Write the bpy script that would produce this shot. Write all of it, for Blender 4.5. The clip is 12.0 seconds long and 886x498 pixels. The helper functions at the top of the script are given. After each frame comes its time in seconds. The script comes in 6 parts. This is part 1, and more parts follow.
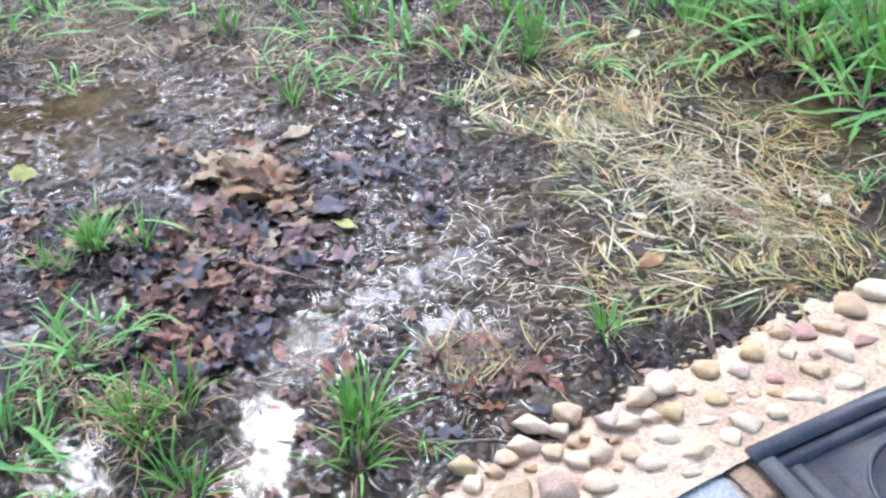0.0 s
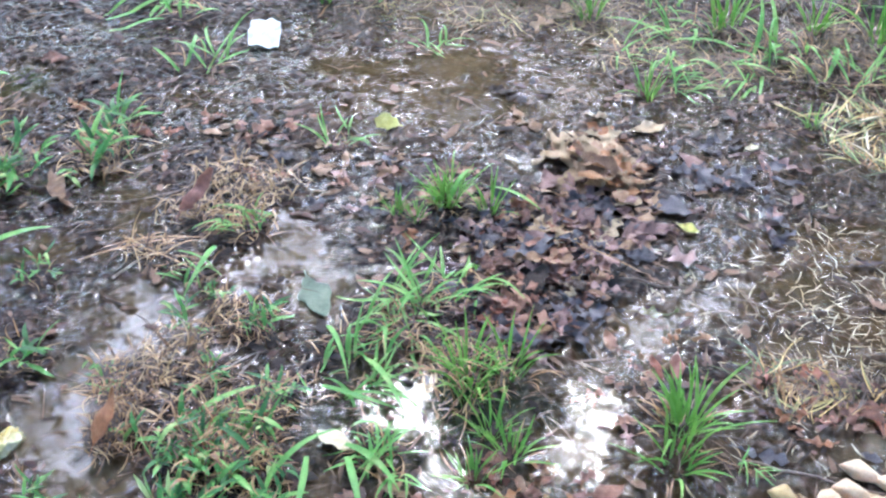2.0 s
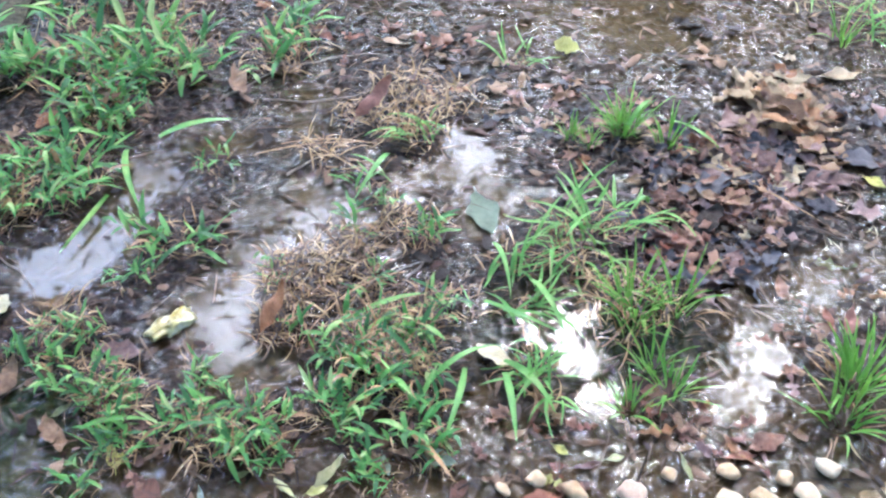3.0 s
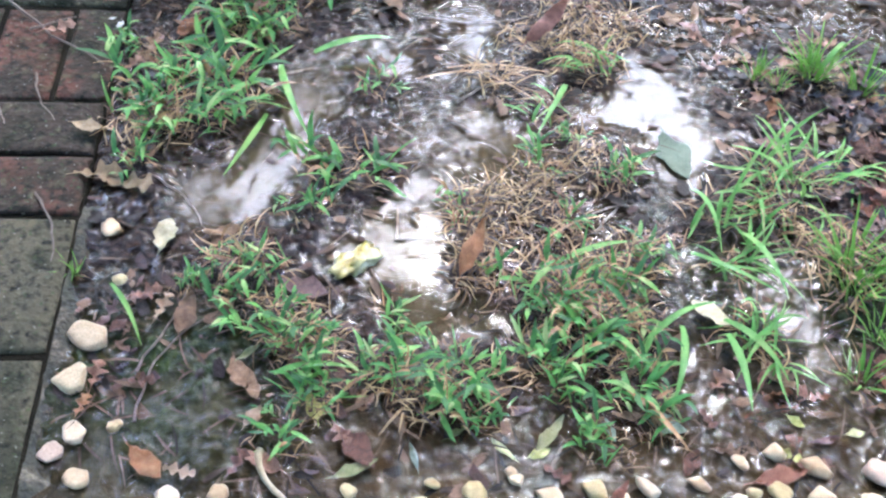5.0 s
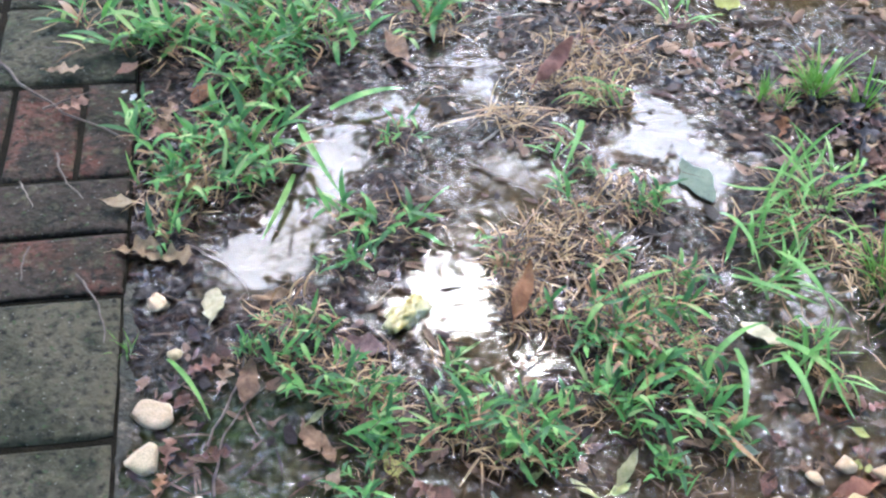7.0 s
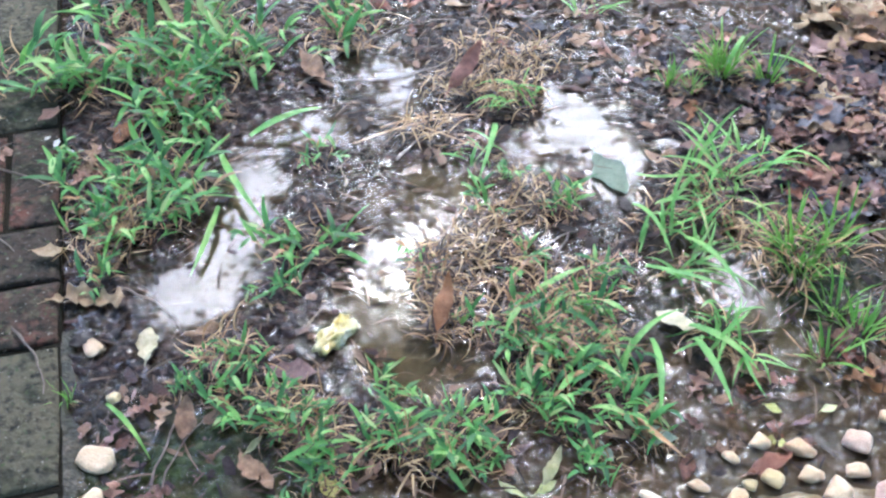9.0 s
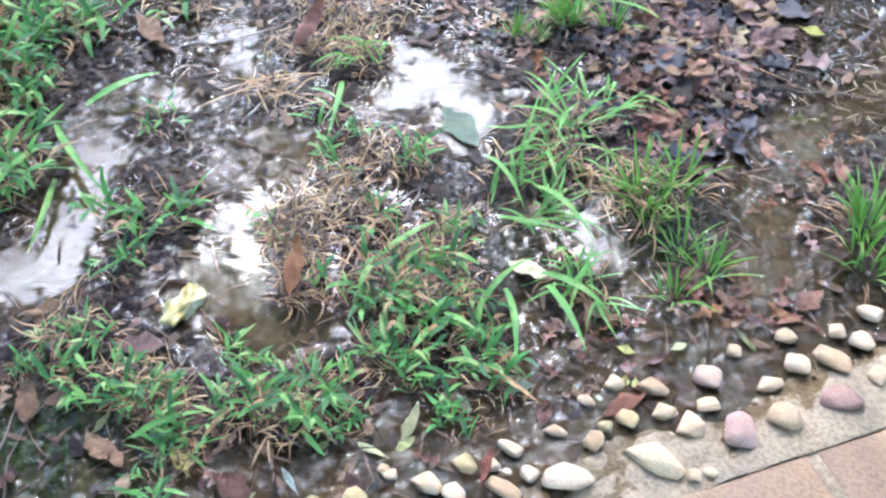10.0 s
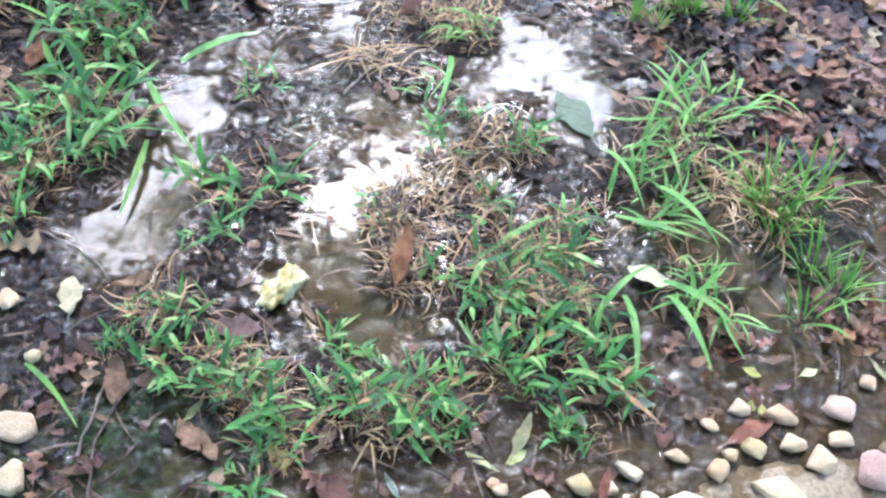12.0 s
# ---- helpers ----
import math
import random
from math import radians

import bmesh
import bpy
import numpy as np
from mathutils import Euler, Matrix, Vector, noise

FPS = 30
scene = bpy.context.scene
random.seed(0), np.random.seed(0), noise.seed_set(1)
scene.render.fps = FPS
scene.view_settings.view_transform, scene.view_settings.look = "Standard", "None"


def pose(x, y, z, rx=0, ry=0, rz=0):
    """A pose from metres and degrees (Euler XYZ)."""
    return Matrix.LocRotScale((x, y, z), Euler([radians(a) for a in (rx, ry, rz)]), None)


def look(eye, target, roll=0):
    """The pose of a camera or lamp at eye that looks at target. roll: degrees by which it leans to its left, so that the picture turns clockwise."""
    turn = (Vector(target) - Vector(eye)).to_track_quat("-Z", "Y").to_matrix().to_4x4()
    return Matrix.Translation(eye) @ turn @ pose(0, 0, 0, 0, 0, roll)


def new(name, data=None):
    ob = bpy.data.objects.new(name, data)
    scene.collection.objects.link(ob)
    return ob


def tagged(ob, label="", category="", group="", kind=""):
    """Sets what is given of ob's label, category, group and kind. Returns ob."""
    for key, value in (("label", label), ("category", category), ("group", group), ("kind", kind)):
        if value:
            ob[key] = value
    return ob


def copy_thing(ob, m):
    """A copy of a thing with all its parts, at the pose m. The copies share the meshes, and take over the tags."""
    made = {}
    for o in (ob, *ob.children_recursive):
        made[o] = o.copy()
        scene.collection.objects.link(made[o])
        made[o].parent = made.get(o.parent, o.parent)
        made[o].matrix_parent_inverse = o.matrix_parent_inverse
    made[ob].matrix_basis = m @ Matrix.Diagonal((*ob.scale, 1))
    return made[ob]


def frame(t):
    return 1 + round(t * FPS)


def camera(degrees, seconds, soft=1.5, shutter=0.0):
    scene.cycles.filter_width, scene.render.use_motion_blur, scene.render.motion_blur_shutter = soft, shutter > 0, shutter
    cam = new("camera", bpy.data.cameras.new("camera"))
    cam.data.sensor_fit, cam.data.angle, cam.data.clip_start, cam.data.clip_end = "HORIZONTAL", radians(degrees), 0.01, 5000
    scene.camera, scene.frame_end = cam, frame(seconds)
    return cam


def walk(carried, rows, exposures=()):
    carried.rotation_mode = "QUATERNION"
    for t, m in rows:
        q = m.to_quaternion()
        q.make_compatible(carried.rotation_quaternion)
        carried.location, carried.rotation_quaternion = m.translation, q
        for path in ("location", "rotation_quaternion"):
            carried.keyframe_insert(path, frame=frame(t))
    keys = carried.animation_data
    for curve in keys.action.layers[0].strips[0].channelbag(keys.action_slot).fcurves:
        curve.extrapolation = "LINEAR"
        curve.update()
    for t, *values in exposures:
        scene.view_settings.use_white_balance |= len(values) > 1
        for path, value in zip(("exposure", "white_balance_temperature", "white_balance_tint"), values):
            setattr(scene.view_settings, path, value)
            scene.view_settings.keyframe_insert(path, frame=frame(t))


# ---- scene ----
# ---------------------------------------------------------------- camera
cam = camera(43.5, 12.0, soft=2.45)
PATH = [
    (0, (0.091, -0.064, 1.086), (0.068, 1.503, -0.157), 0.3),
    (0.5, (0.108, -0.053, 1.088), (0.114, 1.532, -0.132), -0.8),
    (1, (0.07, -0.06, 1.091), (-0.016, 1.504, -0.153), 0.3),
    (1.5, (0.012, -0.085, 1.089), (-0.282, 1.442, -0.169), 0.9),
    (2, (-0.039, -0.101, 1.093), (-0.505, 1.381, -0.168), 1.3),
    (2.5, (-0.064, -0.117, 1.082), (-0.659, 1.28, -0.22), 1.0),
    (3, (-0.085, -0.126, 1.066), (-0.74, 1.195, -0.285), 1.3),
    (3.5, (-0.127, -0.14, 1.049), (-0.817, 1.123, -0.34), 2.6),
    (3.7, (-0.161, -0.155, 1.04), (-0.847, 1.086, -0.371), 3.7),
    (5.3, (-0.436, -0.175, 0.978), (-0.975, 1.085, -0.478), 4.7),
    (5.5, (-0.47, -0.202, 0.989), (-0.971, 1.055, -0.484), 2.4),
    (6, (-0.49, -0.216, 0.985), (-0.993, 1.105, -0.431), 3.7),
    (6.5, (-0.493, -0.216, 0.989), (-0.994, 1.115, -0.417), 3.5),
    (7, (-0.495, -0.216, 0.993), (-0.996, 1.127, -0.402), 3.4),
    (7.2, (-0.495, -0.22, 0.984), (-1.002, 1.128, -0.404), 3.5),
    (8.8, (-0.455, -0.188, 1.063), (-0.97, 1.109, -0.37), -1.1),
    (9, (-0.426, -0.182, 1.07), (-0.882, 1.135, -0.365), -1.2),
    (9.5, (-0.394, -0.169, 1.058), (-0.676, 1.152, -0.417), 1.0),
    (10, (-0.388, -0.165, 1.048), (-0.63, 1.163, -0.427), 2.0),
    (10.5, (-0.395, -0.17, 1.041), (-0.637, 1.176, -0.418), 4.0),
    (11, (-0.403, -0.168, 1.035), (-0.643, 1.153, -0.448), 4.3),
    (11.5, (-0.467, -0.172, 1.033), (-0.7, 1.141, -0.458), 8.0),
    (12, (-0.52, -0.108, 1.002), (-0.775, 1.166, -0.519), 5.6),
]
walk(cam, [(t, look(eye, target, roll)) for t, eye, target, roll in PATH], [(0.0, 4.14, 5450, 10), (1.0, 4.1, 5450, 10), (2.5, 4.27, 5550, 8), (3.5, 4.29, 5650, 8), (5.5, 4.26, 5700, 8), (7.5, 4.13, 5700, 8), (9.5, 4.26, 5560, 7), (12.0, 4.34, 5560, 7)])

# ---------------------------------------------------------------- light
world = bpy.data.worlds.new("overcast_sky")
scene.world = world
world.use_nodes = True
wn, wl = world.node_tree.nodes, world.node_tree.links
sky = wn.new("ShaderNodeTexSky")
sky.sky_type, sky.sun_disc = "NISHITA", False
sky.sun_elevation, sky.sun_rotation = radians(58), radians(-16)
sky.air_density, sky.dust_density, sky.ozone_density = 1.0, 2.5, 1.5
pale = wn.new("ShaderNodeHueSaturation")
pale.inputs["Saturation"].default_value = 1.15
wl.new(sky.outputs[0], pale.inputs["Color"])
wl.new(pale.outputs[0], wn["Background"].inputs[0])
wn["Background"].inputs[1].default_value = 0.15
sun = new("sun", bpy.data.lights.new("sun", "SUN"))
sun.data.energy, sun.data.angle, sun.data.color = 0.5, radians(25), (1.0, 0.96, 0.9)
sun.matrix_world = look((-1.47, 5.12, 8.5), (0, 0, 0))

# ---------------------------------------------------------------- materials


def ramp_of(nodes, stops):
    r = nodes.new("ShaderNodeValToRGB")
    els = r.color_ramp.elements
    while len(els) < len(stops):
        els.new(0.5)
    for e, (at, c) in zip(els, stops):
        e.position, e.color = at, (*c, 1)
    return r


def surface(name, colours, rough=0.5, grain=60.0, fine=400.0, bump=0.3, depth=0.002, vary="", spread=0.5, stain=0.25, sss=0.0, gloss=0.5, space="Object"):
    """A procedural surface: colour by coarse and fine noise, shifted by the object's or the island's own chance."""
    m = bpy.data.materials.new(name)
    m.use_nodes = True
    n, l = m.node_tree.nodes, m.node_tree.links
    b = n["Principled BSDF"]
    tc = n.new("ShaderNodeTexCoord")
    geo = n.new("ShaderNodeNewGeometry")
    where = geo.outputs["Position"] if space == "World" else tc.outputs["Object"]
    big, small = n.new("ShaderNodeTexNoise"), n.new("ShaderNodeTexNoise")
    big.inputs["Scale"].default_value, small.inputs["Scale"].default_value = grain, fine
    big.inputs["Detail"].default_value, small.inputs["Detail"].default_value = 4, 3
    for t in (big, small):
        l.new(where, t.inputs["Vector"])
    mix = n.new("ShaderNodeMath")
    mix.operation = "MULTIPLY_ADD"
    l.new(big.outputs["Fac"], mix.inputs[0])
    mix.inputs[1].default_value = 1.0 if not vary else 1.0 - spread * 0.6
    if vary:
        chance = n.new("ShaderNodeObjectInfo").outputs["Random"] if vary == "object" else geo.outputs["Random Per Island"]
        scaled = n.new("ShaderNodeMath")
        scaled.operation = "MULTIPLY_ADD"
        l.new(chance, scaled.inputs[0])
        scaled.inputs[1].default_value, scaled.inputs[2].default_value = spread, -spread * 0.2
        l.new(scaled.outputs[0], mix.inputs[2])
    else:
        mix.inputs[2].default_value = 0.0
    stops = [(0.25 + 0.5 * i / max(1, len(colours) - 1), c) for i, c in enumerate(colours)]
    r = ramp_of(n, stops)
    l.new(mix.outputs[0], r.inputs[0])
    dirt = n.new("ShaderNodeMixRGB")
    dirt.blend_type = "MULTIPLY"
    dirt.inputs[0].default_value = stain * 2
    spot = ramp_of(n, [(0.35, (0.35, 0.33, 0.3)), (0.6, (1, 1, 1))])
    l.new(small.outputs["Fac"], spot.inputs[0])
    l.new(r.outputs[0], dirt.inputs[1])
    l.new(spot.outputs[0], dirt.inputs[2])
    l.new(dirt.outputs[0], b.inputs["Base Color"])
    rr = n.new("ShaderNodeMath")
    rr.operation = "MULTIPLY_ADD"
    l.new(big.outputs["Fac"], rr.inputs[0])
    rr.inputs[1].default_value, rr.inputs[2].default_value = 0.4, rough - 0.2
    l.new(rr.outputs[0], b.inputs["Roughness"])
    b.inputs["Specular IOR Level"].default_value = gloss
    if bump:
        bp = n.new("ShaderNodeBump")
        bp.inputs["Strength"].default_value, bp.inputs["Distance"].default_value = bump, depth
        l.new(small.outputs["Fac"], bp.inputs["Height"])
        l.new(bp.outputs[0], b.inputs["Normal"])
    if sss:
        tr = n.new("ShaderNodeBsdfTranslucent")
        l.new(dirt.outputs[0], tr.inputs[0])
        ms = n.new("ShaderNodeMixShader")
        ms.inputs[0].default_value = sss
        l.new(b.outputs[0], ms.inputs[1])
        l.new(tr.outputs[0], ms.inputs[2])
        l.new(ms.outputs[0], n["Material Output"].inputs[0])
    return m


def threads(n, l, where, height, strength):
    """Adds the winding creases of a thin skin of water to a height."""
    for scale, wide, tall in ((30.0, 0.06, 0.5), (62.0, 0.07, 0.32)):
        t = n.new("ShaderNodeTexNoise")
        t.inputs["Scale"].default_value, t.inputs["Detail"].default_value, t.inputs["Distortion"].default_value = scale, 1.5, 1.2
        l.new(where, t.inputs["Vector"])
        off, gap, lit, total = (n.new("ShaderNodeMath") for k in range(4))
        off.operation, gap.operation, lit.operation, total.operation = "SUBTRACT", "ABSOLUTE", "MULTIPLY", "MULTIPLY_ADD"
        l.new(t.outputs["Fac"], off.inputs[0])
        off.inputs[1].default_value = 0.5
        l.new(off.outputs[0], gap.inputs[0])
        thread = n.new("ShaderNodeMapRange")
        thread.interpolation_type = "SMOOTHSTEP"
        thread.inputs["From Max"].default_value = wide
        thread.inputs["To Min"].default_value, thread.inputs["To Max"].default_value = 1.0, 0.0
        l.new(gap.outputs[0], thread.inputs["Value"])
        l.new(thread.outputs[0], lit.inputs[0])
        if strength:
            l.new(strength, lit.inputs[1])
        else:
            lit.inputs[1].default_value = 1.0
        l.new(lit.outputs[0], total.inputs[0])
        total.inputs[1].default_value = tall
        l.new(height, total.inputs[2])
        height = total.outputs[0]
    return height


def ground_material():
    m = bpy.data.materials.new("wet_mud")
    m.use_nodes = True
    n, l = m.node_tree.nodes, m.node_tree.links
    b = n["Principled BSDF"]
    geo = n.new("ShaderNodeNewGeometry")

    def tex(scale, detail=4.0):
        t = n.new("ShaderNodeTexNoise")
        t.inputs["Scale"].default_value, t.inputs["Detail"].default_value = scale, detail
        l.new(geo.outputs["Position"], t.inputs["Vector"])
        return t

    def blend(fac, a, c, kind="MIX"):
        x = n.new("ShaderNodeMixRGB")
        x.blend_type = kind
        if isinstance(fac, float):
            x.inputs[0].default_value = fac
        else:
            l.new(fac, x.inputs[0])
        l.new(a, x.inputs[1])
        l.new(c, x.inputs[2])
        return x.outputs[0]

    coarse, mid, fine = tex(14.0), tex(90.0), tex(420.0, 2.0)
    mud = ramp_of(n, [(0.3, (0.005, 0.003, 0.003)), (0.5, (0.021, 0.012, 0.01)), (0.72, (0.075, 0.043, 0.03))])
    silt = ramp_of(n, [(0.3, (0.055, 0.034, 0.017)), (0.7, (0.14, 0.09, 0.046))])
    straw = ramp_of(n, [(0.3, (0.054, 0.042, 0.021)), (0.7, (0.144, 0.114, 0.06))])
    moss = ramp_of(n, [(0.3, (0.013, 0.022, 0.008)), (0.7, (0.04, 0.06, 0.016))])
    for t, r in ((mid, mud), (coarse, silt), (mid, straw), (mid, moss)):
        l.new(t.outputs["Fac"], r.inputs[0])
    masks = {}
    for key in ("silt", "straw", "moss"):
        a = n.new("ShaderNodeAttribute")
        a.attribute_name = key
        masks[key] = a.outputs["Fac"]
    c = blend(masks["silt"], mud.outputs[0], silt.outputs[0])
    c = blend(masks["straw"], c, straw.outputs[0])
    c = blend(masks["moss"], c, moss.outputs[0])
    grit = ramp_of(n, [(0.3, (0.5, 0.5, 0.5)), (0.65, (1.1, 1.1, 1.1))])
    l.new(fine.outputs["Fac"], grit.inputs[0])
    c = blend(0.7, c, grit.outputs[0], "MULTIPLY")
    l.new(c, b.inputs["Base Color"])
    rough = n.new("ShaderNodeMapRange")
    rough.inputs["To Min"].default_value, rough.inputs["To Max"].default_value = 0.2, 0.5
    l.new(coarse.outputs["Fac"], rough.inputs["Value"])
    l.new(rough.outputs[0], b.inputs["Roughness"])
    add = n.new("ShaderNodeMath")
    add.operation = "ADD"
    l.new(mid.outputs["Fac"], add.inputs[0])
    half = n.new("ShaderNodeMath")
    half.operation = "MULTIPLY"
    half.inputs[1].default_value = 0.35
    l.new(fine.outputs["Fac"], half.inputs[0])
    l.new(half.outputs[0], add.inputs[1])
    bp = n.new("ShaderNodeBump")
    bp.inputs["Strength"].default_value, bp.inputs["Distance"].default_value = 0.9, 0.005
    l.new(add.outputs[0], bp.inputs["Height"])
    l.new(bp.outputs[0], b.inputs["Normal"])
    skin = n.new("ShaderNodeBump")
    skin.inputs["Strength"].default_value, skin.inputs["Distance"].default_value = 0.9, 0.0032
    l.new(threads(n, l, geo.outputs["Position"], coarse.outputs["Fac"], None), skin.inputs["Height"])
    l.new(skin.outputs[0], b.inputs["Coat Normal"])
    b.inputs["Specular IOR Level"].default_value = 0.03
    b.inputs["Coat Weight"].default_value, b.inputs["Coat Roughness"].default_value, b.inputs["Coat IOR"].default_value = 0.42, 0.05, 1.38
    return m


def water_material():
    m = bpy.data.materials.new("puddle_water")
    m.use_nodes = True
    n, l = m.node_tree.nodes, m.node_tree.links
    n.remove(n["Principled BSDF"])
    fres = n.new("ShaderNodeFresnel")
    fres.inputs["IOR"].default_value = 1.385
    clear, gloss = n.new("ShaderNodeBsdfTransparent"), n.new("ShaderNodeBsdfGlossy")
    clear.inputs[0].default_value = (0.86, 0.81, 0.7, 1)
    gloss.inputs["Roughness"].default_value = 0.008
    geo = n.new("ShaderNodeNewGeometry")
    wave = n.new("ShaderNodeTexNoise")
    wave.inputs["Scale"].default_value, wave.inputs["Detail"].default_value = 14.0, 1.0
    l.new(geo.outputs["Position"], wave.inputs["Vector"])
    skin = n.new("ShaderNodeAttribute")
    skin.attribute_name = "film"
    calm = n.new("ShaderNodeMath")
    calm.operation = "MULTIPLY"
    calm.inputs[1].default_value = 0.16
    l.new(wave.outputs["Fac"], calm.inputs[0])
    height = calm.outputs[0]
    height = threads(n, l, geo.outputs["Position"], height, skin.outputs["Fac"])
    bp = n.new("ShaderNodeBump")
    bp.inputs["Strength"].default_value, bp.inputs["Distance"].default_value = 0.8, 0.0028
    l.new(height, bp.inputs["Height"])
    ms = n.new("ShaderNodeMixShader")
    for sh in (fres, gloss):
        l.new(bp.outputs[0], sh.inputs["Normal"])
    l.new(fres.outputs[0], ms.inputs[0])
    murk, deep, thick = n.new("ShaderNodeBsdfDiffuse"), n.new("ShaderNodeAttribute"), n.new("ShaderNodeMixShader")
    murk.inputs[0].default_value = (0.115, 0.085, 0.043, 1)
    deep.attribute_name = "murk"
    l.new(deep.outputs["Fac"], thick.inputs[0])
    l.new(clear.outputs[0], thick.inputs[1])
    l.new(murk.outputs[0], thick.inputs[2])
    l.new(thick.outputs[0], ms.inputs[1])
    l.new(gloss.outputs[0], ms.inputs[2])
    l.new(ms.outputs[0], n["Material Output"].inputs[0])
    return m


MUD = ground_material()
WATER = water_material()
LAWN_GREEN = surface("grass_green", [(0.058, 0.15, 0.048), (0.115, 0.31, 0.075), (0.2, 0.42, 0.095), (0.42, 0.53, 0.2)], 0.5, 25, 300, 0.15, 0.001, "island", 0.7, 0.1, 0.3, 0.3)
TUFT_GREEN = surface("tuft_green", [(0.068, 0.17, 0.03), (0.145, 0.33, 0.05), (0.3, 0.46, 0.1)], 0.5, 25, 300, 0.15, 0.001, "island", 0.7, 0.1, 0.3, 0.3)
DEAD_STEM = surface("dead_stem", [(0.034, 0.014, 0.006), (0.13, 0.058, 0.019), (0.31, 0.165, 0.056), (0.45, 0.29, 0.125)], 0.5, 40, 300, 0.2, 0.001, "island", 0.8, 0.15)
ROTTEN_STEM = surface("rotten_stem", [(0.028, 0.013, 0.005), (0.085, 0.043, 0.016), (0.18, 0.11, 0.045)], 0.5, 40, 300, 0.2, 0.001, "island", 0.8, 0.15)
STRAW_OLIVE = surface("straw_olive", [(0.05, 0.08, 0.012), (0.14, 0.145, 0.024), (0.29, 0.24, 0.055), (0.46, 0.37, 0.12)], 0.5, 40, 300, 0.2, 0.001, "island", 0.8, 0.15)
STRAW_PALE = surface("straw_pale", [(0.22, 0.15, 0.07), (0.42, 0.33, 0.18), (0.6, 0.51, 0.33)], 0.5, 40, 300, 0.2, 0.001, "island", 0.8, 0.15)
STRAW_OCHRE = surface("straw_ochre", [(0.18, 0.085, 0.015), (0.36, 0.2, 0.04), (0.5, 0.34, 0.1)], 0.5, 40, 300, 0.2, 0.001, "island", 0.8, 0.15)
STRAW_GREEN = surface("straw_green", [(0.08, 0.15, 0.03), (0.17, 0.25, 0.06), (0.3, 0.34, 0.1)], 0.5, 40, 300, 0.2, 0.001, "island", 0.8, 0.15)
LITTER = surface("rotting_litter", [(0.012, 0.008, 0.006), (0.045, 0.028, 0.019), (0.15, 0.095, 0.058)], 0.45, 60, 300, 0.4, 0.002, "island", 0.8, 0.15, 0.0, 0.1)
SHARDS = surface("leaf_shards", [(0.014, 0.008, 0.007), (0.06, 0.026, 0.018), (0.035, 0.026, 0.028), (0.1, 0.05, 0.034), (0.07, 0.048, 0.042), (0.17, 0.1, 0.06)], 0.5, 60, 300, 0.5, 0.002, "island", 1.0, 0.2, 0.0, 0.15)
TWIG = surface("twig_bark", [(0.1, 0.068, 0.05), (0.27, 0.2, 0.15)], 0.6, 120, 600, 0.5, 0.001, "object", 0.5)
TONES = {
    "tan": [(0.15, 0.08, 0.042), (0.31, 0.185, 0.1), (0.46, 0.31, 0.19)],
    "buff": [(0.277, 0.182, 0.094), (0.416, 0.294, 0.164), (0.485, 0.378, 0.235)],
    "rust": [(0.1, 0.045, 0.03), (0.22, 0.1, 0.062), (0.37, 0.2, 0.13)],
    "red": [(0.128, 0.039, 0.021), (0.255, 0.085, 0.046), (0.34, 0.145, 0.085)],
    "orange": [(0.187, 0.07, 0.023), (0.329, 0.14, 0.055), (0.407, 0.218, 0.101)],
    "cream": [(0.527, 0.437, 0.24), (0.736, 0.636, 0.405), (0.819, 0.724, 0.501)],
    "white": [(0.599, 0.578, 0.529), (0.703, 0.68, 0.637)],
    "pink": [(0.235, 0.133, 0.109), (0.36, 0.235, 0.204)],
    "mauve": [(0.129, 0.071, 0.061), (0.259, 0.151, 0.13), (0.358, 0.222, 0.183)],
    "slate": [(0.034, 0.031, 0.037), (0.088, 0.078, 0.088), (0.136, 0.122, 0.129)],
    "umber": [(0.02, 0.012, 0.008), (0.054, 0.031, 0.02)],
    "olive": [(0.136, 0.15, 0.041), (0.286, 0.286, 0.109), (0.374, 0.34, 0.17)],
    "terracotta": [(0.2, 0.08, 0.055), (0.36, 0.155, 0.11), (0.48, 0.24, 0.18)],
    "sage": [(0.12, 0.16, 0.1), (0.21, 0.26, 0.175), (0.29, 0.33, 0.24)],
    "yellow": [(0.42, 0.4, 0.09), (0.6, 0.58, 0.2), (0.7, 0.68, 0.35)],
}
LEAF_MATS = {k: surface("leaf_" + k, v, 0.5, 9, 60, 0.4, 0.01, "object", 0.5, 0.22, 0.12, 0.35) for k, v in TONES.items()}
TONE_WORDS = {"tan": "tan-brown", "buff": "pale buff", "rust": "dark rust-brown", "red": "reddish-brown", "terracotta": "terracotta-red", "orange": "orange-brown", "cream": "pale cream", "white": "whitish", "pink": "faded pinkish", "mauve": "greyish-mauve", "slate": "slate-dark rotting", "umber": "blackish-brown", "olive": "yellow-green", "sage": "dull sage-green", "yellow": "bright yellow"}
STONE_TONES = {
    "white": [(0.71, 0.51, 0.29), (0.85, 0.65, 0.42)],
    "cream": [(0.6, 0.395, 0.21), (0.76, 0.54, 0.32), (0.82, 0.61, 0.4)],
    "buff": [(0.54, 0.35, 0.18), (0.745, 0.53, 0.31)],
    "yellow": [(0.48, 0.34, 0.14), (0.68, 0.51, 0.25)],
    "amber": [(0.54, 0.31, 0.12), (0.74, 0.5, 0.24)],
    "salmon": [(0.5, 0.32, 0.21), (0.66, 0.46, 0.33)],
    "mauve": [(0.4, 0.22, 0.165), (0.57, 0.36, 0.275)],
    "red": [(0.36, 0.16, 0.11), (0.55, 0.3, 0.22)],
}
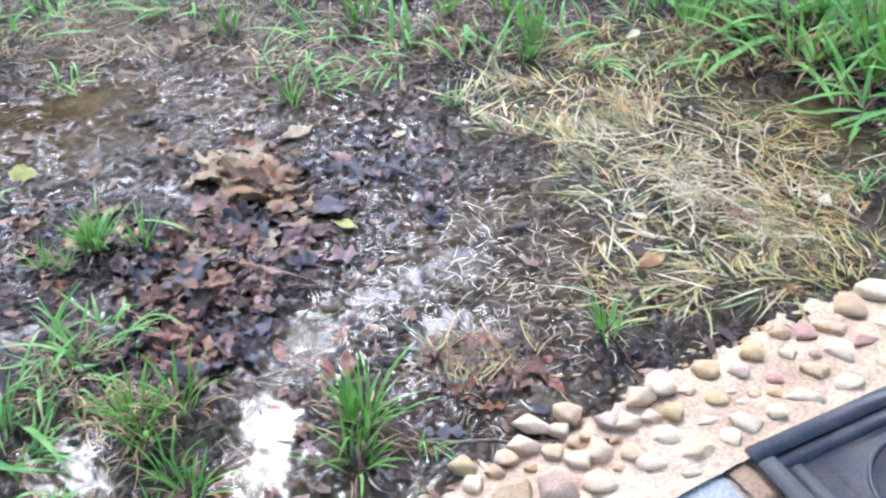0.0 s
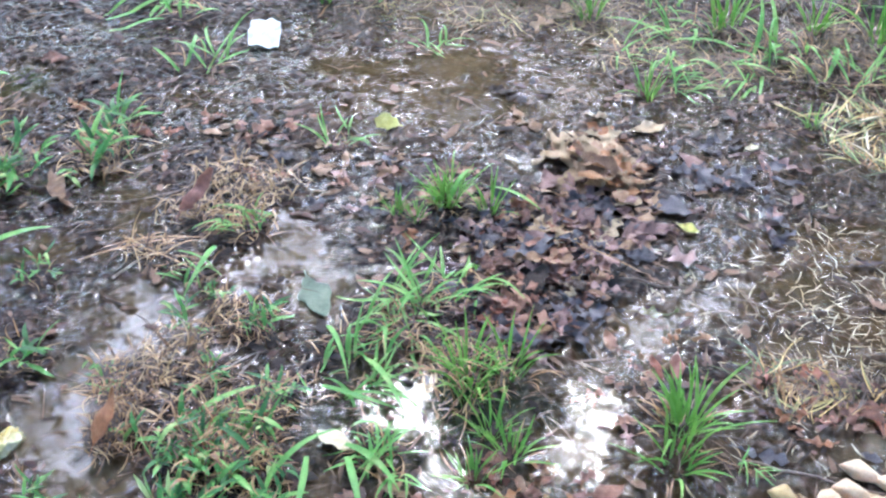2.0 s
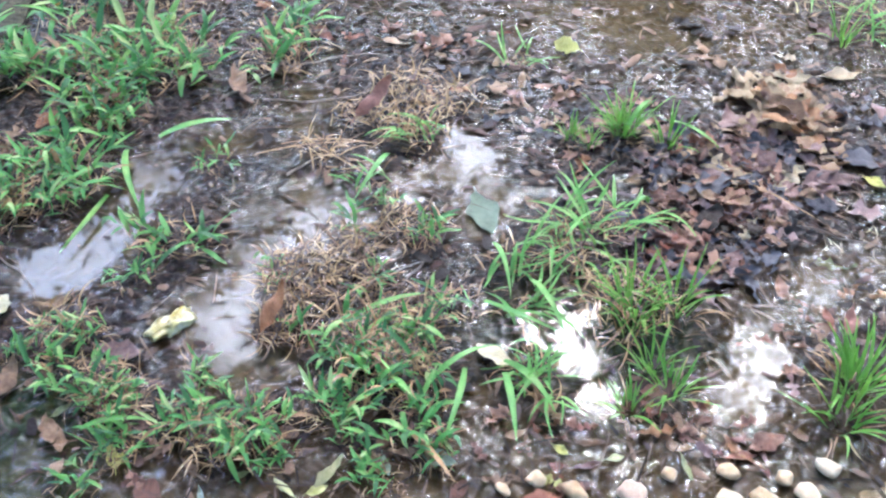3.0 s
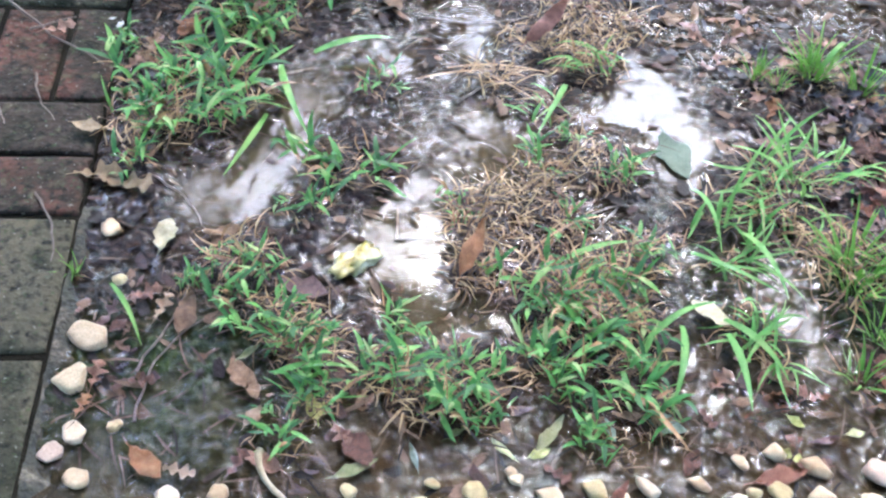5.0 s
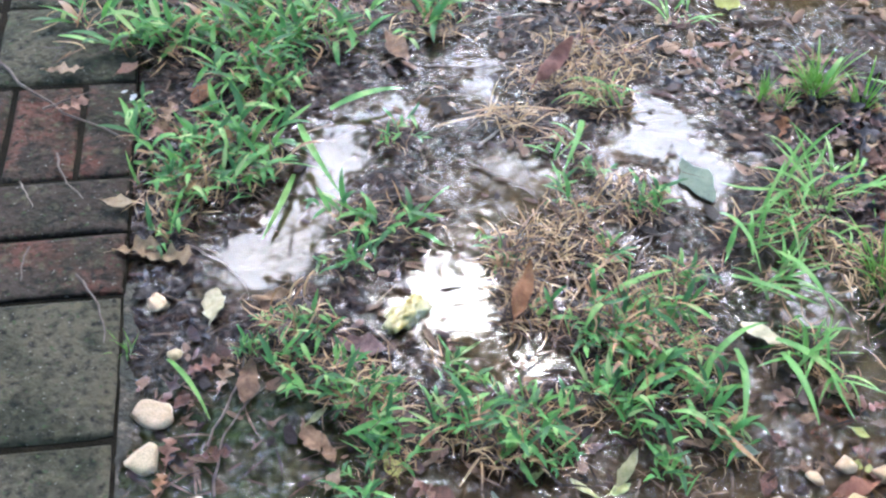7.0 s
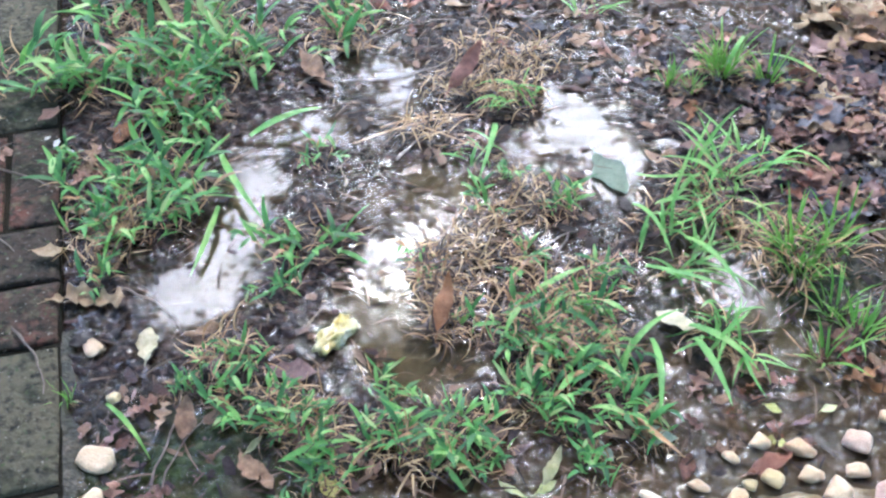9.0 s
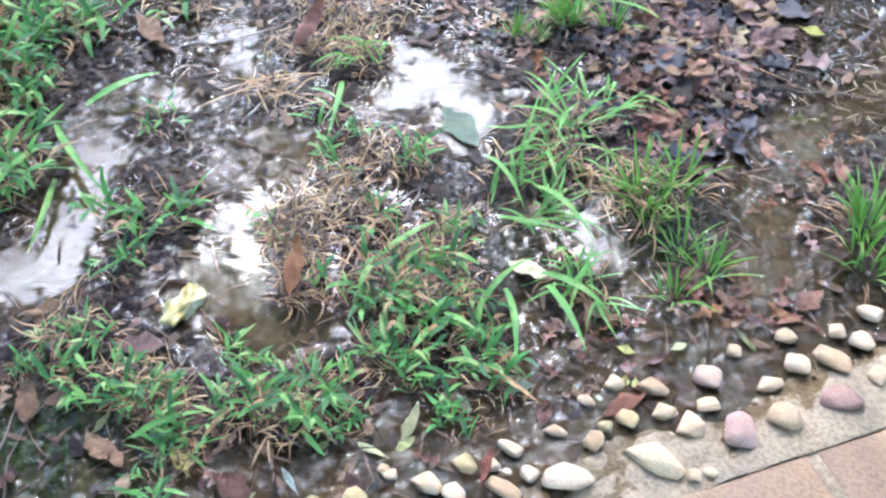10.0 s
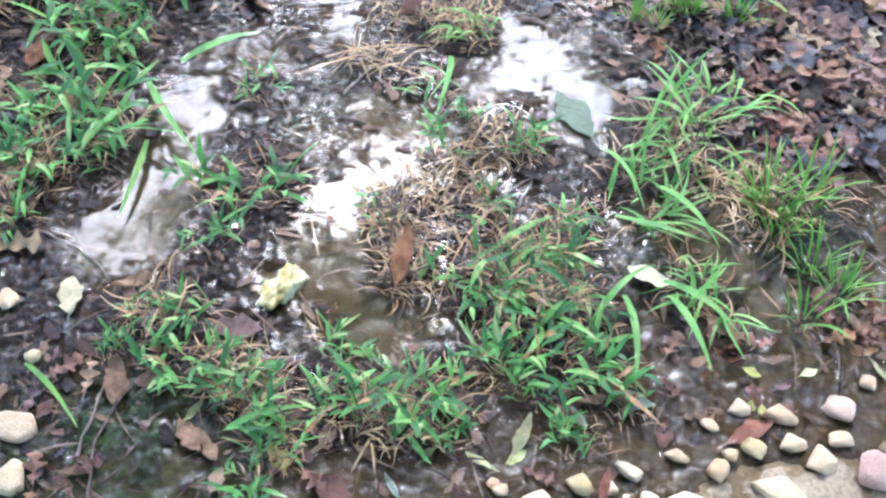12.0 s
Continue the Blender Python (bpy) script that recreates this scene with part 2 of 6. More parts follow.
STONE_MATS = {k: surface("stone_" + k, v, 0.38, 3.5, 22, 0.35, 0.03, "object", 0.5, 0.24) for k, v in STONE_TONES.items()}
MORTAR = surface("pebble_mortar", [(0.155, 0.117, 0.07), (0.347, 0.256, 0.151), (0.532, 0.398, 0.245)], 0.5, 9, 180, 0.6, 0.004, "", 0.5, 0.3, space="World")
PALE_MORTAR = surface("pebble_mortar_pale", [(0.396, 0.269, 0.154), (0.585, 0.405, 0.247), (0.728, 0.526, 0.334)], 0.5, 9, 180, 0.6, 0.004, "", 0.5, 0.25, space="World")


def paver_material(name, body, patch, amount):
    """Old concrete: body colour, blotches, dark algae, pale grit."""
    m = bpy.data.materials.new(name)
    m.use_nodes = True
    n, l = m.node_tree.nodes, m.node_tree.links
    b = n["Principled BSDF"]
    geo = n.new("ShaderNodeNewGeometry")
    info = n.new("ShaderNodeObjectInfo")

    def tex(scale, detail=5.0):
        t = n.new("ShaderNodeTexNoise")
        t.inputs["Scale"].default_value, t.inputs["Detail"].default_value = scale, detail
        l.new(geo.outputs["Position"], t.inputs["Vector"])
        return t.outputs["Fac"]

    def over(fac, a, colour):
        x = n.new("ShaderNodeMixRGB")
        l.new(fac, x.inputs[0])
        l.new(a, x.inputs[1])
        x.inputs[2].default_value = (*colour, 1)
        return x.outputs[0]

    def cut(value, low, high):
        r = n.new("ShaderNodeMapRange")
        r.inputs["From Min"].default_value, r.inputs["From Max"].default_value = low, high
        l.new(value, r.inputs["Value"])
        return r.outputs[0]

    base = ramp_of(n, [(0.3, tuple(c * 0.6 for c in body)), (0.7, tuple(c * 1.35 for c in body))])
    l.new(tex(35.0), base.inputs[0])
    shift = n.new("ShaderNodeMath")
    shift.operation = "MULTIPLY_ADD"
    l.new(info.outputs["Random"], shift.inputs[0])
    shift.inputs[1].default_value = 0.2
    ragged = n.new("ShaderNodeMath")
    ragged.operation = "MULTIPLY_ADD"
    l.new(tex(70.0), ragged.inputs[0])
    ragged.inputs[1].default_value = 0.45
    flat = n.new("ShaderNodeMath")
    flat.operation = "MULTIPLY_ADD"
    l.new(tex(9.0), flat.inputs[0])
    flat.inputs[1].default_value, flat.inputs[2].default_value = 1.1, -0.275
    l.new(flat.outputs[0], ragged.inputs[2])
    l.new(ragged.outputs[0], shift.inputs[2])
    c = over(cut(shift.outputs[0], 0.62 - amount * 0.2, 0.78 - amount * 0.2), base.outputs[0], patch)
    c = over(cut(tex(26.0, 8.0), 0.48, 0.8), c, (0.012, 0.017, 0.009))
    c = over(cut(tex(95.0, 6.0), 0.5, 0.68), c, (0.016, 0.016, 0.012))
    c = over(cut(tex(60.0, 6.0), 0.56, 0.76), c, (0.1, 0.088, 0.05))
    c = over(cut(tex(130.0, 4.0), 0.62, 0.72), c, (0.05, 0.07, 0.03))
    c = over(cut(tex(210.0, 3.0), 0.66, 0.74), c, (0.25, 0.23, 0.19))
    l.new(c, b.inputs["Base Color"])
    b.inputs["Roughness"].default_value = 0.75
    b.inputs["Specular IOR Level"].default_value = 0.1
    bp = n.new("ShaderNodeBump")
    bp.inputs["Strength"].default_value, bp.inputs["Distance"].default_value = 0.9, 0.006
    l.new(tex(120.0, 7.0), bp.inputs["Height"])
    l.new(bp.outputs[0], b.inputs["Normal"])
    return m


PAVER_DARK = paver_material("paver_mossy", (0.053, 0.049, 0.03), (0.09, 0.077, 0.049), 0.5)
PAVER_GREY = surface("paver_grey", [(0.3, 0.3, 0.29), (0.42, 0.42, 0.4), (0.55, 0.54, 0.51)], 0.55, 14, 220, 0.4, 0.002, "", 0.35, 0.25, space="World")
PAVER_RED = paver_material("paver_red", (0.05, 0.036, 0.026), (0.11, 0.05, 0.034), 0.12)
PAVER_TERRA = surface("paver_terracotta", [(0.236, 0.135, 0.074), (0.345, 0.213, 0.119), (0.436, 0.283, 0.163)], 0.55, 10, 200, 0.4, 0.002, "object", 0.35, 0.25, space="World")
OLD_MORTAR = surface("old_mortar", [(0.012, 0.014, 0.007), (0.035, 0.034, 0.018), (0.075, 0.062, 0.038), (0.3, 0.25, 0.17)], 0.75, 34, 180, 0.9, 0.006, "", 0.5, 0.3, space="World")
BEDDING = surface("bedding_sand", [(0.007, 0.006, 0.004), (0.026, 0.021, 0.013)], 0.8, 40, 300, 0.6, 0.004, space="World", gloss=0.05)
RUBBER = surface("mat_rubber", [(0.03, 0.03, 0.036), (0.052, 0.05, 0.057), (0.11, 0.085, 0.075)], 0.45, 16, 300, 0.4, 0.001, space="World", gloss=0.35)
PAPER = surface("wet_paper", [(0.56, 0.56, 0.56), (0.68, 0.68, 0.672)], 0.5, 20, 120, 0.3, 0.003, stain=0.05)
ROT = surface("rotten_fruit", [(0.16, 0.08, 0.02), (0.46, 0.36, 0.1), (0.62, 0.55, 0.26), (0.75, 0.72, 0.6)], 0.3, 30, 140, 0.3, 0.003, stain=0.2)
BARK = surface("tree_bark", [(0.06, 0.045, 0.035), (0.16, 0.13, 0.1)], 0.8, 8, 40, 0.8, 0.03)
FOLIAGE = surface("tree_foliage", [(0.025, 0.045, 0.02), (0.05, 0.075, 0.03)], 0.5, 2, 20, 0.0, 0.01, "island", 0.6, 0.1, 0.15)

# ---------------------------------------------------------------- plan of the yard
TURN_W, EDGE_W = radians(32.0), -0.722  # walk of dark pavers: its edge is the line u = EDGE_W
TURN_S, EDGE_S = radians(32.0), 0.54  # walk of terracotta bricks: its edge is the line v = EDGE_S


def to_yard(x, y, turn):
    return x * math.cos(turn) + y * math.sin(turn), -x * math.sin(turn) + y * math.cos(turn)


def from_yard(u, v, turn):
    return u * math.cos(turn) - v * math.sin(turn), u * math.sin(turn) + v * math.cos(turn)


# pools of standing water: x, y, half-widths, depth in millimetres
POOLS_WEST = [
    (-0.275, 0.745, 0.039, 0.046, 6), (-1.061, 0.838, 0.032, 0.056, 12), (-1.047, 0.706, 0.043, 0.082, 14), (-1.048, 0.586, 0.027, 0.04, 9),
    (-0.805, 0.654, 0.045, 0.061, 15), (-0.809, 0.756, 0.026, 0.042, 9), (-0.733, 0.603, 0.063, 0.044, 13), (-0.756, 0.869, 0.038, 0.046, 10),
    (-0.655, 1.104, 0.042, 0.078, 14), (-0.713, 1.025, 0.029, 0.029, 4), (-0.59, 1.01, 0.032, 0.051, 9), (-0.94, 1.11, 0.037, 0.06, 8),
    (-0.836, 0.931, 0.047, 0.035, 8), (-0.405, 0.887, 0.064, 0.051, 10), (-0.445, 0.696, 0.027, 0.03, 4), (-0.365, 0.653, 0.081, 0.038, 3),
    (-0.851, 0.362, 0.049, 0.037, 3), (-1.031, 0.978, 0.067, 0.025, 5), (-0.806, 0.705, 0.038, 0.045, 10), (-0.81, 0.782, 0.036, 0.042, 8),
    (-0.775, 0.858, 0.045, 0.046, 9), (-0.768, 0.925, 0.036, 0.032, 8), (-0.86, 0.86, 0.06, 0.05, 2.5), (-0.615, 1.05, 0.045, 0.045, 9),
    (-1.045, 0.77, 0.034, 0.06, 13), (-1.055, 0.64, 0.045, 0.04, 12),
]
POOLS_EAST = [
    (-0.374, 0.833, 0.041, 0.061, 9), (-0.294, 0.769, 0.04, 0.038, 8), (-0.17, 0.999, 0.051, 0.067, 6), (-0.152, 0.846, 0.051, 0.058, 5),
    (-0.126, 1.097, 0.041, 0.032, 4), (-0.757, 1.672, 0.067, 0.041, 6), (0.108, 1.123, 0.066, 0.042, 5), (0.06, 1.248, 0.096, 0.055, 3),
    (-0.541, 1.687, 0.285, 0.195, 2.5), (-0.656, 2.018, 0.163, 0.113, 3), (-0.614, 1.729, 0.101, 0.091, 5), (0.073, 1.031, 0.078, 0.033, 3),
    (0.21, 0.975, 0.084, 0.032, 5), (0.775, 1.683, 0.055, 0.11, 9), (0.763, 1.383, 0.034, 0.122, 9), (-0.676, 1.971, 0.111, 0.1, 3),
    (-1.348, 1.393, 0.057, 0.077, 3), (-0.535, 1.601, 0.08, 0.061, 6), (-0.809, 1.657, 0.045, 0.05, 7), (-0.082, 1.122, 0.042, 0.036, 6.5),
    (-0.095, 1.055, 0.042, 0.038, 6.5), (-0.155, 0.925, 0.04, 0.045, 6.5), (0.085, 1.268, 0.05, 0.032, 7),
    (-0.165, 0.785, 0.04, 0.03, 7), (-0.1, 1.15, 0.06, 0.03, 5), (0.2, 1.2, 0.1, 0.06, 3.5),
    (0.0, 1.21, 0.07, 0.05, 4), (0.27, 1.31, 0.09, 0.06, 3), (0.12, 1.38, 0.12, 0.06, 3), (0.3, 1.19, 0.06, 0.05, 4),
]
# mats of dead straw: x, y, half-widths
STRAW = [
    (0.527, 1.557, 0.285, 0.262), (0.609, 1.349, 0.179, 0.177), (0.293, 1.74, 0.204, 0.126), (0.136, 2.03, 0.156, 0.13),
    (-0.518, 2.05, 0.275, 0.113), (0.477, 1.942, 0.235, 0.125), (0.39, 1.259, 0.106, 0.127), (-0.149, 1.925, 0.232, 0.146),
    (-0.721, 2.007, 0.227, 0.172), (0.15, 1.045, 0.11, 0.06),
]
# thatch of brown dead stems: x, y, half-widths
THATCH = [
    (-0.705, 0.789, 0.08, 0.052), (-0.727, 0.691, 0.028, 0.053), (-0.852, 1.021, 0.054, 0.034), (-0.797, 1.198, 0.089, 0.063),
    (-0.572, 0.714, 0.083, 0.076), (-0.691, 0.477, 0.075, 0.031), (-0.834, 0.478, 0.058, 0.032), (-0.961, 0.54, 0.041, 0.036),
    (-1.198, 0.682, 0.046, 0.07), (-0.425, 0.971, 0.048, 0.035), (-1.076, 1.226, 0.061, 0.075), (-0.796, 1.242, 0.096, 0.05),
    (-1.363, 1.174, 0.097, 0.149), (-0.33, 0.918, 0.07, 0.076), (0.136, 2.03, 0.168, 0.117),
    (0.711, 1.972, 0.195, 0.107), (-0.485, 2.064, 0.225, 0.099), (-0.765, 0.77, 0.035, 0.055), (-0.72, 0.85, 0.05, 0.045),
    (-0.67, 0.93, 0.055, 0.04), (-0.722, 0.67, 0.028, 0.045), (-0.575, 0.785, 0.05, 0.04), (-0.6, 0.72, 0.05, 0.045),
    (-0.545, 0.69, 0.04, 0.035), (-0.75, 0.73, 0.03, 0.035), (-0.87, 1.13, 0.05, 0.04), (-0.78, 1.12, 0.07, 0.04),
    (-0.7, 2.26, 0.3, 0.12), (-0.1, 2.28, 0.3, 0.12), (0.45, 2.27, 0.2, 0.1), (-0.95, 2.1, 0.15, 0.12),
]
# green plants: x, y, radius
SHOOTS_NORTHWEST = [
    (-1.509, 0.933, 0.056), (-1.449, 0.98, 0.051), (-1.375, 0.992, 0.046), (-1.293, 0.974, 0.044),
    (-1.266, 1.029, 0.045), (-1.23, 1.11, 0.046), (-1.275, 0.91, 0.034), (-1.209, 0.928, 0.03),
    (-1.193, 1.156, 0.037), (-1.273, 0.757, 0.036), (-1.224, 0.795, 0.041), (-1.157, 0.773, 0.039),
    (-1.217, 0.711, 0.035), (-1.138, 0.724, 0.035), (-1.17, 0.623, 0.026), (-1.326, 0.795, 0.025),
    (-1.536, 1.293, 0.07), (-1.419, 1.278, 0.068), (-1.455, 1.163, 0.067), (-1.117, 1.309, 0.048),
    (-1.08, 1.215, 0.041), (-1.288, 1.158, 0.063), (-1.343, 1.073, 0.052), (-1.211, 1.074, 0.035), (-1.274, 0.958, 0.042), (-1.222, 0.748, 0.035), (-1.218, 0.672, 0.042), (-1.212, 0.851, 0.042), (-1.23, 0.964, 0.035), (-1.413, 0.972, 0.042), (-1.179, 0.942, 0.035), (-1.194, 1.118, 0.042), (-1.36, 1.052, 0.042), (-1.153, 0.781, 0.042),
]
SHOOTS_CENTRE = [
    (-0.973, 0.748, 0.037), (-0.925, 0.759, 0.037), (-0.947, 0.662, 0.025), (-0.932, 0.818, 0.027),
    (-0.936, 0.551, 0.024), (-0.968, 0.512, 0.02), (-0.992, 0.476, 0.017), (-0.902, 0.486, 0.026),
    (-0.85, 0.497, 0.026), (-0.825, 0.46, 0.025), (-0.783, 0.442, 0.028), (-0.781, 0.41, 0.025),
    (-0.785, 0.362, 0.024), (-0.764, 0.556, 0.02), (-0.717, 0.493, 0.028), (-0.675, 0.488, 0.028),
    (-0.649, 0.525, 0.029), (-0.631, 0.568, 0.026), (-0.672, 0.691, 0.034), (-0.62, 0.661, 0.034),
    (-0.608, 0.717, 0.035), (-0.555, 0.654, 0.037), (-0.588, 0.602, 0.029), (-0.543, 0.737, 0.035),
    (-0.571, 0.787, 0.036), (-0.537, 0.825, 0.029), (-0.729, 0.91, 0.027), (-1, 0.912, 0.024),
    (-0.73, 0.962, 0.02), (-0.774, 0.767, 0.022),
]
SHOOTS_SOUTH = [
    (-0.483, 0.633, 0.03), (-0.515, 0.579, 0.029), (-0.556, 0.564, 0.022), (-0.446, 0.582, 0.026),
    (-0.482, 0.525, 0.025), (-0.666, 0.808, 0.026),
    (-0.679, 0.55, 0.019), (-0.607, 0.499, 0.022), (-0.591, 0.463, 0.025), (-0.661, 0.525, 0.026),
    (-0.711, 0.513, 0.03), (-0.743, 0.49, 0.026), (-0.823, 0.488, 0.03), (-0.78, 0.428, 0.026),
    (-0.827, 0.463, 0.023), (-0.667, 0.642, 0.028), (-0.487, 0.613, 0.033), (-0.584, 0.591, 0.033),
    (-0.56, 0.667, 0.034), (-0.608, 0.692, 0.031), (-0.564, 0.75, 0.029), (-0.929, 0.496, 0.028),
    (-0.698, 0.866, 0.027), (-0.638, 0.914, 0.031),
]
BLADES = [
    (-0.509, 0.895, 0.053), (-0.481, 0.943, 0.047), (-0.406, 0.772, 0.05), (-0.389, 0.831, 0.051),
    (-0.346, 0.82, 0.051), (-0.367, 0.742, 0.042), (-0.321, 0.783, 0.036), (-0.405, 1.068, 0.054),
    (-0.436, 1.027, 0.049), (-0.372, 1.11, 0.051), (-0.742, 1.137, 0.034), (-0.778, 1.007, 0.037),
    (-0.759, 1.13, 0.041), (-0.702, 1.409, 0.04), (-0.454, 1.023, 0.058),
    (-0.443, 0.95, 0.048), (-0.388, 0.962, 0.04), (-0.496, 0.913, 0.047),
    (-0.547, 0.89, 0.044), (-0.386, 0.749, 0.043), (-0.452, 0.858, 0.047),
    (-0.249, 2.097, 0.05), (-0.293, 1.898, 0.041), (-0.187, 1.856, 0.051), (0.84, 1.656, 0.055),
    (0.794, 1.495, 0.046), (0.061, 0.897, 0.022), (-0.463, 1.041, 0.04), (-0.45, 0.895, 0.04),
]
TUFTS = [
    (-0.031, 0.867, 0.055), (0.307, 1.111, 0.041), (-0.466, 1.28, 0.042), (-0.306, 0.88, 0.038),
    (-0.261, 0.835, 0.037), (-0.357, 0.937, 0.035), (-0.483, 1.294, 0.033), (-0.541, 1.237, 0.028),
    (0.081, 1.735, 0.027), (0.225, 1.912, 0.034), (-0.296, 0.909, 0.058), (-0.229, 0.81, 0.04),
    (-0.466, 1.306, 0.037), (-0.034, 0.919, 0.053), (-0.313, 0.912, 0.054), (-0.271, 0.955, 0.047),
    (-0.227, 0.829, 0.059), (-0.266, 0.762, 0.036), (-0.069, 0.937, 0.048), (-0.026, 0.926, 0.055),
    (-0.398, 1.287, 0.041), (-0.467, 1.271, 0.032), (-0.505, 1.231, 0.022), (-0.327, 0.936, 0.047),
    (-1.114, 0.429, 0.015),
]
FAR_TUFTS = [
    (0.561, 2.041, 0.074), (0.665, 2.095, 0.088), (0.75, 2.046, 0.088), (0.851, 2.074, 0.102),
    (0.888, 1.906, 0.097), (0.975, 2.052, 0.116), (0.92, 2.155, 0.106), (0.729, 2.177, 0.105),
    (0.878, 1.755, 0.069), (0.781, 1.926, 0.072), (0.607, 1.969, 0.06), (-0.037, 1.952, 0.058),
    (-0.115, 2.074, 0.061), (0.03, 2.027, 0.06), (0.124, 1.932, 0.058), (0.239, 1.959, 0.07),
    (0.325, 2.035, 0.06), (-0.182, 2.021, 0.048), (-0.393, 2.016, 0.049), (-0.837, 2.004, 0.064),
    (-0.759, 2.057, 0.064), (0.197, 2.109, 0.074), (-0.592, 2.114, 0.064), (0.613, 2.147, 0.09),
    (0.54, 2.145, 0.076), (0.809, 2.152, 0.118), (0.891, 2.001, 0.113), (0.92, 1.862, 0.096),
    (-1.193, 1.742, 0.056), (-1.066, 1.564, 0.046), (-0.929, 1.903, 0.062), (-1.286, 1.822, 0.065),
    (-0.49, 2.12, 0.055), (-0.3, 2.16, 0.05), (-0.68, 2.19, 0.06), (-0.86, 2.13, 0.055), (-0.22, 1.74, 0.035),
    (-0.17, 1.8, 0.035), (-0.05, 1.87, 0.04), (0.06, 2.12, 0.05), (0.34, 1.9, 0.04), (0.45, 2.1, 0.05),
    (-0.95, 2.2, 0.06), (-0.78, 2.26, 0.06), (-0.6, 2.28, 0.06), (-0.42, 2.25, 0.06),
    (-0.24, 2.3, 0.06), (-0.05, 2.26, 0.06), (0.13, 2.3, 0.06), (0.32, 2.24, 0.06), (0.5, 2.3, 0.07),
    (-0.87, 2.36, 0.07), (-0.52, 2.38, 0.07), (-0.14, 2.38, 0.07), (0.22, 2.4, 0.07), (0.62, 2.4, 0.09),
    (-1.1, 2.05, 0.06), (-1.05, 2.28, 0.06), (-0.66, 1.78, 0.03), (0.86, 2.0, 0.11), (0.95, 1.97, 0.11), (0.83, 1.83, 0.08), (0.7, 2.02, 0.08),
]
BLADES = [s for i, s in enumerate(BLADES) if math.hypot(s[0] + 0.345, s[1] - 0.805) > 0.045 and (i % 3 or s[1] > 1.0)]  # the pool there lies open
TUFTS = [s for i, s in enumerate(TUFTS) if i not in (5, 10, 16, 18)]
LEAF_HEAP = (-0.27, 1.22)


def lumps(x, y, size, seed):
    """Smooth value noise from -1 to 1 with lumps of that size in metres."""
    table = np.random.RandomState(seed).rand(256, 256) * 2 - 1
    gx, gy = x / size + 91.3, y / size + 57.7
    ix, iy = np.floor(gx).astype(int), np.floor(gy).astype(int)
    fx, fy = gx - ix, gy - iy
    fx, fy = fx * fx * (3 - 2 * fx), fy * fy * (3 - 2 * fy)
    a, b = table[ix % 256, iy % 256], table[(ix + 1) % 256, iy % 256]
    c, d = table[ix % 256, (iy + 1) % 256], table[(ix + 1) % 256, (iy + 1) % 256]
    return (a * (1 - fx) + b * fx) * (1 - fy) + (c * (1 - fx) + d * fx) * fy


def oval(x, y, cx, cy, rx, ry, turn=0.45):
    """1 in the middle of an ellipse, falling softly to 0 outside it."""
    dx, dy = x - cx, y - cy
    u, v = dx * math.cos(turn) + dy * math.sin(turn), -dx * math.sin(turn) + dy * math.cos(turn)
    d = (u / rx) ** 2 + (v / ry) ** 2
    return np.exp(-(d**1.5))


def relief(x, y):
    """Height of the ground: the water stands at 0."""
    wob = lumps(x, y, 0.06, 5) * 0.026 + lumps(x, y, 0.022, 7) * 0.01, lumps(x, y, 0.06, 6) * 0.026 + lumps(x, y, 0.022, 8) * 0.01
    xw, yw = x + wob[0], y + wob[1]
    h = 0.0004 + 0.003 * lumps(x, y, 0.16, 1) + 0.003 * lumps(x, y, 0.045, 2) + 0.0034 * lumps(x, y, 0.013, 3) + 0.0024 * lumps(x, y, 0.007, 4)
    for cx, cy, r in SHOOTS_NORTHWEST + SHOOTS_CENTRE + SHOOTS_SOUTH + BLADES + TUFTS + FAR_TUFTS:
        near = np.hypot(x - cx, y - cy) < 3 * r
        h = h + np.where(near, 0.005 * np.exp(-((x - cx) ** 2 + (y - cy) ** 2) / (0.9 * r) ** 2), 0)
    h = h + 0.007 * oval(x, y, *LEAF_HEAP, 0.13, 0.2)
    rim = np.zeros_like(h)
    for cx, cy, rx, ry, deep in POOLS_WEST + POOLS_EAST:
        pit = oval(xw, yw, cx, cy, rx * 1.1, ry * 1.1)
        h = h * (1 - min(0.9, 0.2 + 0.05 * deep) * pit) - 0.0014 * deep * pit
        rim = np.maximum(rim, 4 * pit * (1 - pit))
    h = h + rim * (0.0056 * lumps(x, y, 0.024, 51) + 0.0046 * lumps(x, y, 0.011, 52) + 0.0014)
    u, v = to_yard(x, y, TURN_W)
    far = np.clip((np.hypot(x + 0.2, y - 1.2) - 1.9) / 1.5, 0, 1)
    beyond = np.clip(np.maximum(np.abs(x + 0.25) - 1.5, np.abs(y - 1.22) - 1.2) / 0.4, 0, 1)
    h = h * (1 - beyond) + 0.05 * far
    us, vs = to_yard(x, y, TURN_S)
    shore = np.clip((EDGE_S + 0.3 - vs) / 0.1, 0, 1) * np.clip((us + 0.75) / 0.1, 0, 1) * np.clip((0.7 - us) / 0.2, 0, 1)
    h = h * (1 - 0.3 * shore) - 0.002 * shore
    under = np.clip((EDGE_W - 0.0 - u) / 0.03, 0, 1) * np.clip((u + 1.77) / 0.05, 0, 1) * np.clip((v + 0.23) / 0.05, 0, 1) * np.clip((2.22 - v) / 0.05, 0, 1) + np.clip((EDGE_S + 0.02 - vs) / 0.03, 0, 1) * np.clip((vs + 0.325) / 0.05, 0, 1) * np.clip((us + 0.62) / 0.05, 0, 1) * np.clip((2.0 - us) / 0.05, 0, 1)
    under = np.clip(under, 0, 1)
    return h * (1 - under) - 0.06 * under


